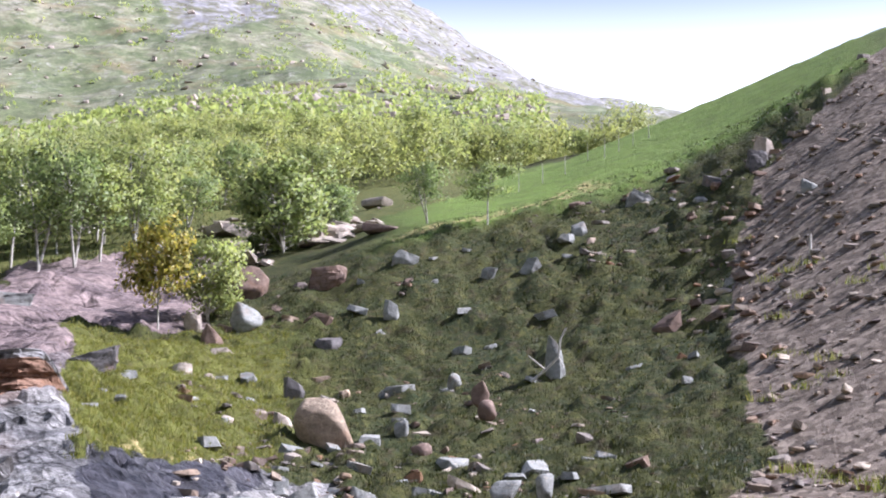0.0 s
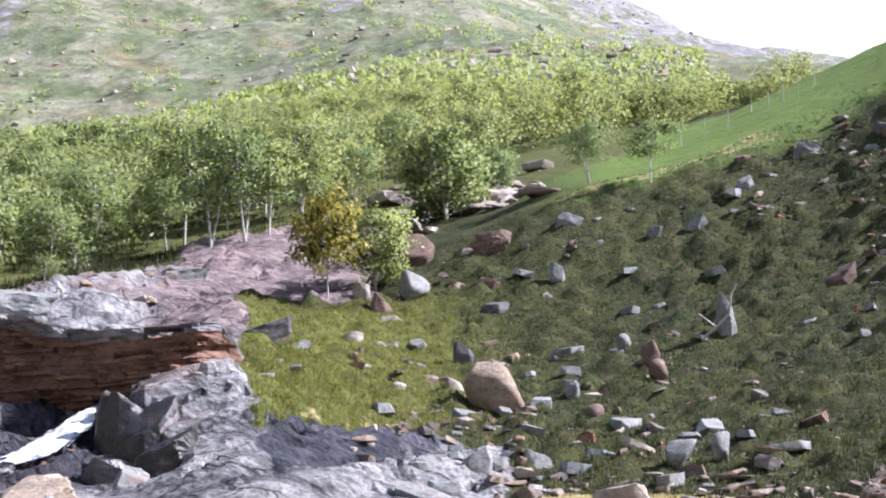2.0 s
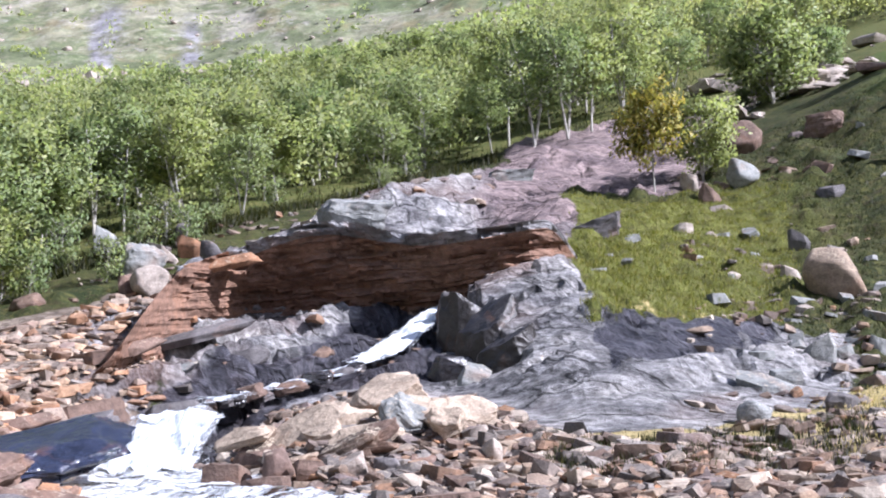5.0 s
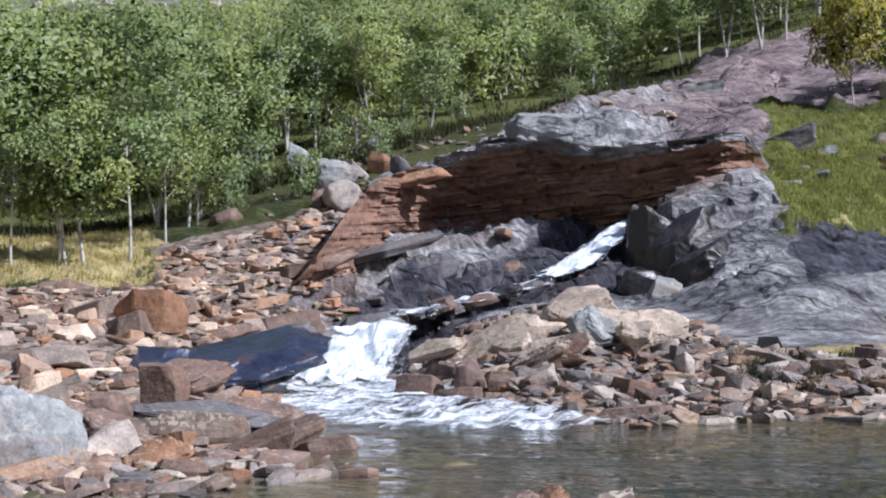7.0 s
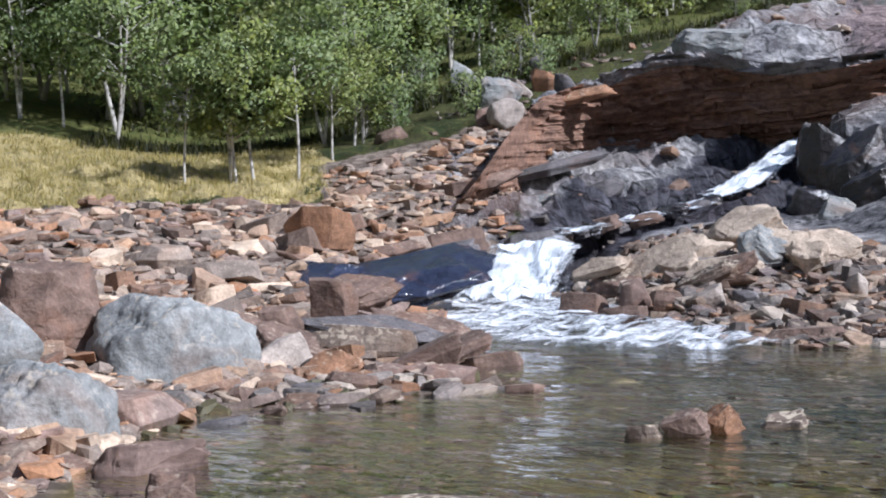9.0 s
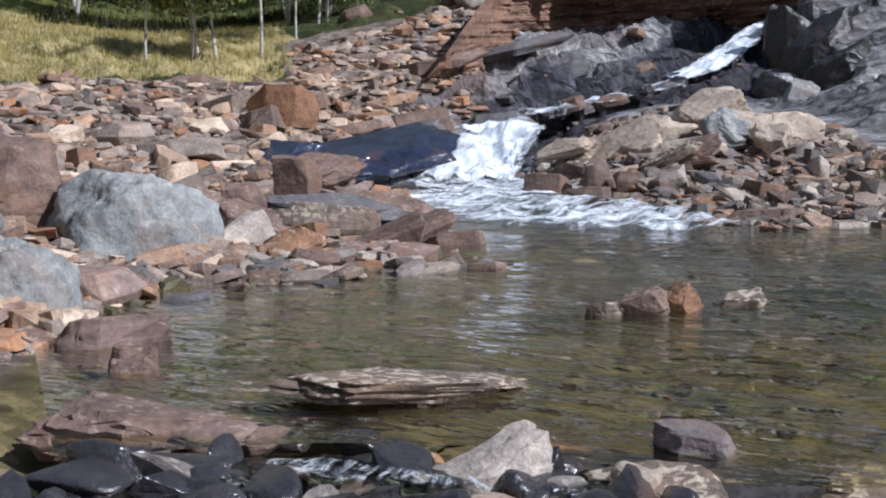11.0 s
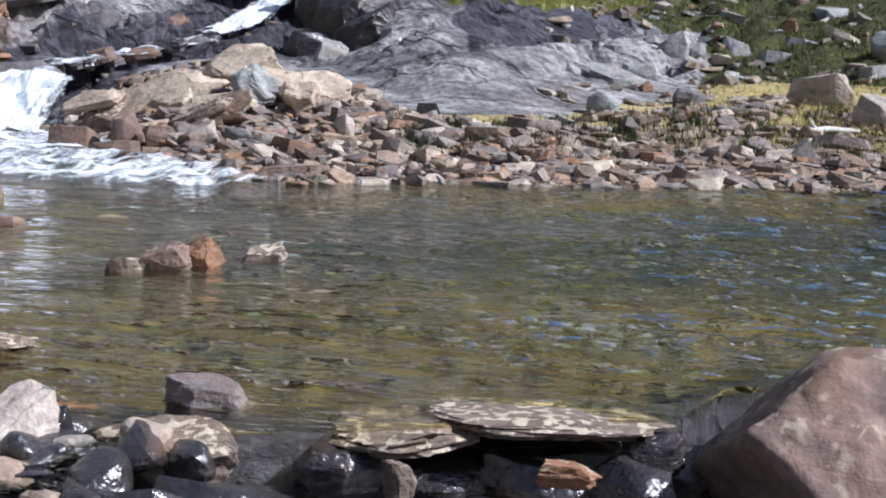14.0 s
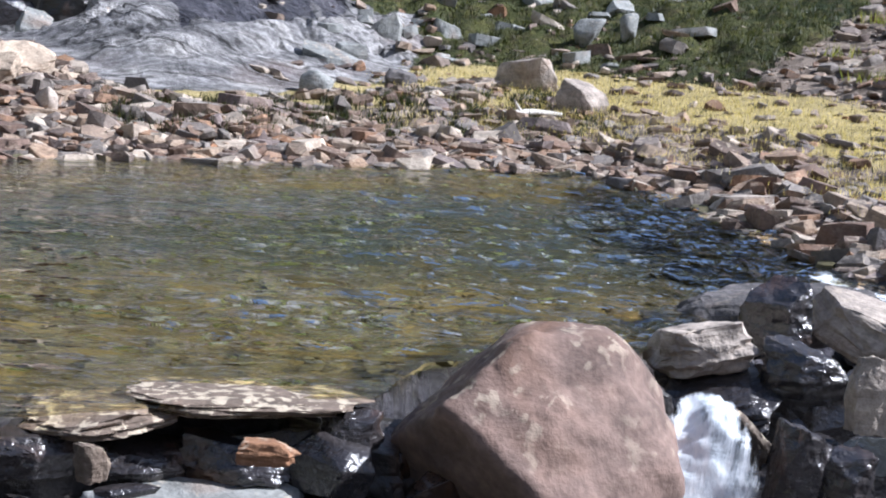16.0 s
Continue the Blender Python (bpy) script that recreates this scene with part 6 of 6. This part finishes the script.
v[:, 2] += 0.6
tagged(new("fell_shrubs", mesh_of("fell_shrubs", v, f, M_LEAF)), "low green shrubs scattered over the far fell", "shrubs", kind="stuff")

# ---- trees ----
kinds = [birch("birch_tree", 40 + q, stems=1 + (q % 3 == 1), crown_low=0.26 + 0.05 * (q % 4), count=3000, size=0.062, width=0.23 + 0.025 * (q % 3), label="slender green mountain birch with white trunk") for q in range(6)]
bushy = [birch("birch_tree", 60 + q, stems=2, crown_low=0.05, count=5200, size=0.09, width=0.33, limbs=40, label="bushy green birch with foliage to the ground") for q in range(2)]
yellow = birch("birch_tree", 71, stems=1, crown_low=0.2, count=5200, size=0.085, width=0.33, limbs=60, leaf=M_LEAF_Y, label="small yellowing birch beside the rock slabs")
USED = set()


def tree(proto, az, d, h, turn, wide=1.0):
    p = at(az, d, -0.05)
    m = Matrix.LocRotScale(p, Euler((0, 0, turn)), (h * wide, h * wide, h))
    if proto.name not in USED:
        USED.add(proto.name)
        proto.matrix_world = m
        proto.matrix_basis = m
        return proto
    s = proto.scale
    ob = copy_thing(proto, m @ Matrix.Diagonal((1 / s.x, 1 / s.y, 1 / s.z, 1)))
    return ob


tree(yellow, 11.85, 50.8, 3.5, 5.7, 0.78)
tree(bushy[0], 9.85, 53.0, 2.9, 0.8, 1.00)
tree(bushy[1], 6.88, 67.7, 4.25, 3.9, 1.20)
tree(bushy[0], 4.90, 73.0, 2.29, 1.0, 1.10)
tree(kinds[1], 0.87, 64.0, 2.68, 1.4, 1.20)
tree(kinds[2], -1.68, 59.2, 2.60, 1.6, 1.30)
tree(bushy[1], 7.58, 68.8, 2.59, 5.3, 1.20)
tree(kinds[0], -10.05, 110.0, 1.38, 3.0, 1.20)
tree(kinds[0], 36.72, 45.8, 3.65, 5.0, 1.00)
tree(kinds[3], 41.59, 33.0, 3.46, 5.2, 1.00)
tree(kinds[5], 39.06, 38.4, 3.46, 2.2, 1.00)
tree(kinds[1], 31.47, 49.6, 3.74, 1.9, 1.00)
tree(kinds[2], 31.85, 50.6, 2.54, 3.7, 1.00)
tree(kinds[4], 44.35, 32.4, 3.12, 5.8, 1.00)
tree(kinds[2], 46.08, 32.2, 2.69, 1.2, 1.00)
tree(kinds[0], 43.25, 32.2, 3.50, 5.6, 1.00)
tree(kinds[4], 29.00, 49.6, 3.11, 0.1, 1.00)
tree(kinds[0], 35.56, 50.2, 4.20, 2.7, 1.00)
tree(kinds[2], 33.69, 49.5, 3.93, 1.1, 1.00)
tree(kinds[4], 40.28, 39.8, 4.00, 3.7, 1.00)
tree(kinds[1], 48.68, 41.4, 4.50, 4.0, 1.00)
tree(kinds[2], 39.99, 36.2, 2.88, 6.0, 1.00)
tree(kinds[2], 36.75, 45.5, 3.81, 6.1, 1.00)
tree(kinds[4], 52.20, 44.8, 4.88, 2.3, 1.00)
tree(kinds[2], 50.71, 44.0, 3.68, 3.2, 1.00)
tree(kinds[0], 43.97, 32.3, 2.97, 5.5, 1.00)
tree(kinds[4], 38.79, 38.6, 2.74, 5.7, 1.00)
tree(kinds[2], 17.71, 69.4, 5.81, 1.2, 1.00)
tree(kinds[4], 16.62, 64.0, 5.09, 0.9, 1.00)
tree(kinds[4], 15.32, 63.8, 5.07, 4.4, 1.00)
tree(kinds[0], 14.21, 65.1, 4.90, 4.2, 1.00)
tree(kinds[1], 13.00, 74.4, 5.30, 2.6, 1.00)

shrub = birch("birch_shrub", 81, stems=3, crown_low=0.04, count=900, size=0.14, width=0.42, label="low green birch shrub at the forest edge")
rgs = np.random.default_rng(79)
for q in range(16):
    az = rgs.uniform(21, 39)
    kd, kz = knots(np.array([az]))
    tree(shrub, az, kd[4][0] + 0.6 + (kd[5][0] - kd[4][0] + 2) * rgs.uniform(), rgs.uniform(0.6, 1.6), rgs.uniform(0, 6.28), rgs.uniform(0.8, 1.1))
CLEAR_AZ, CLEAR_R = [-1, 0.5, 4, 9, 11, 13.5, 15], [110, 104, 98, 94, 84, 66, 0]   # open ground along the upper stream
rgt = np.random.default_rng(77)
count = 0
for q in range(2000):
    az = rgt.uniform(-9, 61)
    u = rgt.uniform()
    kd, kz = knots(np.array([az]))
    r = kd[5][0] + 1 + (150 - kd[5][0]) * u ** 1.7
    if az < -0.5 and r < 130 or az < -6 or r < np.interp(az, CLEAR_AZ, CLEAR_R) or (az > 43 and r < 44):
        continue
    if count >= 190:
        break
    count += 1
    tree(kinds[q % 6], az, r, rgt.uniform(0.85, 1.25) * np.interp(az, [20, 33, 40], [3.3, 3.5, 4.6]) * (1.3 if r > 100 else 1.1 if r > 70 else 1), rgt.uniform(0, 6.28), rgt.uniform(1.1, 1.45))

# the forest behind, too dense to count
V, Fq, N, tones, base = [], [], [], [], 0
rgf = np.random.default_rng(78)
n = 4300
az = rgf.uniform(-10, 62, n)
kd, kz = knots(az)
r = kd[5] + 3 + (178 - kd[5]) * rgf.uniform(size=n) ** 0.8
ok = ~((az < -0.5) & (r < 125)) & (az > -8.5) & (r > np.interp(az, CLEAR_AZ, CLEAR_R))
az, r = az[ok], r[ok]
x, y = -np.sin(np.radians(az)) * r, np.cos(np.radians(az)) * r
z = height(x, y)
for q in range(len(x)):
    h = rgf.uniform(0.8, 1.25) * np.interp(az[q], [20, 33, 40], [3.6, 3.8, 4.6]) * (1.12 if r[q] > 100 else 1)
    m = 26
    t = rgf.uniform(0.15, 1.0, m)
    a = rgf.uniform(0, 6.28, m)
    w = h * 0.30 * np.sin(np.pi * np.clip((1.05 - t) / 0.9, 0, 1) * 0.8 + 0.1) * rgf.uniform(0.3, 1.1, m)
    c = np.stack([x[q] + np.cos(a) * w, y[q] + np.sin(a) * w, z[q] + h * t], -1)
    v, f = leaves(c, 0.20, 165, 0.135, rgf)
    N.append((v - (x[q], y[q], z[q] + h * 0.32)) / (h * 0.3) + np.repeat(rgf.normal(0, 0.28, (165, 3)), 4, 0))
    warm = min(1.0, 0.75 * rgf.uniform() + (0.4 if az[q] < 14 else 0.0))
    tones.append(np.tile(np.array([0.82 + 0.30 * warm, 0.88 + 0.20 * warm, 1.0 - 0.06 * warm]) * rgf.uniform(0.86, 1.12), (len(v), 1)))
    V.append(v)
    Fq.append(f + base)
    base += len(v)
me = mesh_of("birch_forest", np.vstack(V), np.vstack(Fq), M_FOREST)
attribute(me, "tone", np.vstack(tones).T)
soft_normals(me, np.vstack(N))
tagged(new("birch_forest", me), "dense green birch forest climbing the valley side", "forest", kind="stuff")

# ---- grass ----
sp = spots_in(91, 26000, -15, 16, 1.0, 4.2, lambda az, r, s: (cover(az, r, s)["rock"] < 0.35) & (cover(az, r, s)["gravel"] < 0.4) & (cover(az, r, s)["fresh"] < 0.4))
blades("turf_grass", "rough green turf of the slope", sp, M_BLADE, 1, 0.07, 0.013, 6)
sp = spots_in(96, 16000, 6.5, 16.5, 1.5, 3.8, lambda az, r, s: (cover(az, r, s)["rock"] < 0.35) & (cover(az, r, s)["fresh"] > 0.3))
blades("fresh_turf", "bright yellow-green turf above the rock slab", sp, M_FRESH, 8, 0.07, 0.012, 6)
sp = spots_in(92, 5600, -22, 5, 0.3, 1.04)
blades("bank_grass", "dry yellow-green bank grass", sp[::2], M_STRAW, 2, 0.03, 0.005, 22, 0.5)
blades("bank_turf", "short green grass between the bank stones", sp[1::6], M_BLADE, 6, 0.05, 0.008, 9, 0.25)
sp = spots_in(95, 3400, -3, 17, 0.22, 0.72, lambda az, r, s: np.sin(az * 2.3 + s * 5) + np.sin(az * 5.1 - s * 9) > 0.35)
blades("shore_tufts", "tufts of green and yellow grass between the shore stones", sp, M_BLADE, 7, 0.16, 0.014, 6, 0.16)
sp = spots_in(93, 9000, 40.5, 62, 2.45, 4.9)
blades("meadow_grass", "straw-yellow meadow grass", sp, M_STRAW, 3, 0.12, 0.010, 6)
sp = spots_in(97, 90, -24, -9, 1.2, 4.0, lambda az, r, s: cover(az, r, s)["gravel"] > 0.6)
blades("gravel_tufts", "scattered green tufts on the bare gravel slope", sp, M_FRESH, 9, 0.22, 0.016, 60, 0.28)
sp = spots_in(94, 5000, 9, 50, 4.6, 5.3, lambda az, r, s: cover(az, r, s)["rock"] < 0.4)
blades("forest_edge_grass", "green undergrowth at the forest edge", sp, M_BLADE, 4, 0.3, 0.03, 4)

# ---- dead wood, stake, fence ----
def dead(name, label, cat, pts, rad, branches=()):
    tubes = [tube(pts, np.linspace(rad, rad * 0.55, len(pts)), 8)]
    for b in branches:
        tubes.append(tube(b, np.linspace(rad * 0.6, rad * 0.2, len(b)), 6))
    v, f = join_tubes(tubes)
    return tagged(new(name, mesh_of(name, v, f, M_WOOD, True)), label, cat)


dead("driftwood_log", "bleached white driftwood log on the dry grass bank", "log", [(-0.29, 23.13, 0.48), (0.21, 23.60, 0.53), (0.71, 24.07, 0.48)], 0.07, [[(0.01, 23.41, 0.51), (-0.11, 23.30, 0.73)]])
dead("dead_branch", "bleached dead branch standing against a grey rock", "branch", [(2.69, 42.82, 5.06), (3.12, 42.72, 5.43), (3.51, 42.61, 5.83), (3.57, 42.55, 6.39), (3.74, 42.50, 6.74)], 0.05, [[(3.51, 42.61, 5.83), (3.67, 42.52, 5.51)], [(3.11, 42.67, 5.43), (2.58, 42.57, 5.85)]])
dead("fallen_trunk", "white fallen birch trunk leaning on rocks", "log", [(-9.24, 52.53, 8.04), (-8.75, 52.89, 8.33), (-8.29, 53.21, 8.79)], 0.1)
dead("stake", "short white wooden stake in the gravel", "stake", [(12.25, 45.86, 9.60), (12.27, 45.86, 10.40)], 0.06)
dead("fence_post", "weathered wooden fence post along the grassy ridge", "post", [(3.92, 74.60, 17.21), (3.92, 74.60, 18.56)], 0.022)
dead("fence_post", "weathered wooden fence post along the grassy ridge", "post", [(5.31, 75.77, 18.05), (5.31, 75.77, 19.40)], 0.022)
dead("fence_post", "weathered wooden fence post along the grassy ridge", "post", [(6.68, 77.03, 18.87), (6.68, 77.03, 20.22)], 0.022)
dead("fence_post", "weathered wooden fence post along the grassy ridge", "post", [(8.49, 82.01, 20.70), (8.49, 82.01, 22.05)], 0.022)
dead("fence_post", "weathered wooden fence post along the grassy ridge", "post", [(9.13, 78.67, 20.31), (9.13, 78.67, 21.66)], 0.022)
dead("fence_post", "weathered wooden fence post along the grassy ridge", "post", [(10.01, 79.08, 20.76), (10.01, 79.08, 22.11)], 0.022)
dead("fence_post", "weathered wooden fence post along the grassy ridge", "post", [(11.08, 80.78, 21.52), (11.08, 80.78, 22.87)], 0.022)
dead("fence_post", "weathered wooden fence post along the grassy ridge", "post", [(12.09, 81.20, 21.98), (12.09, 81.20, 23.33)], 0.022)
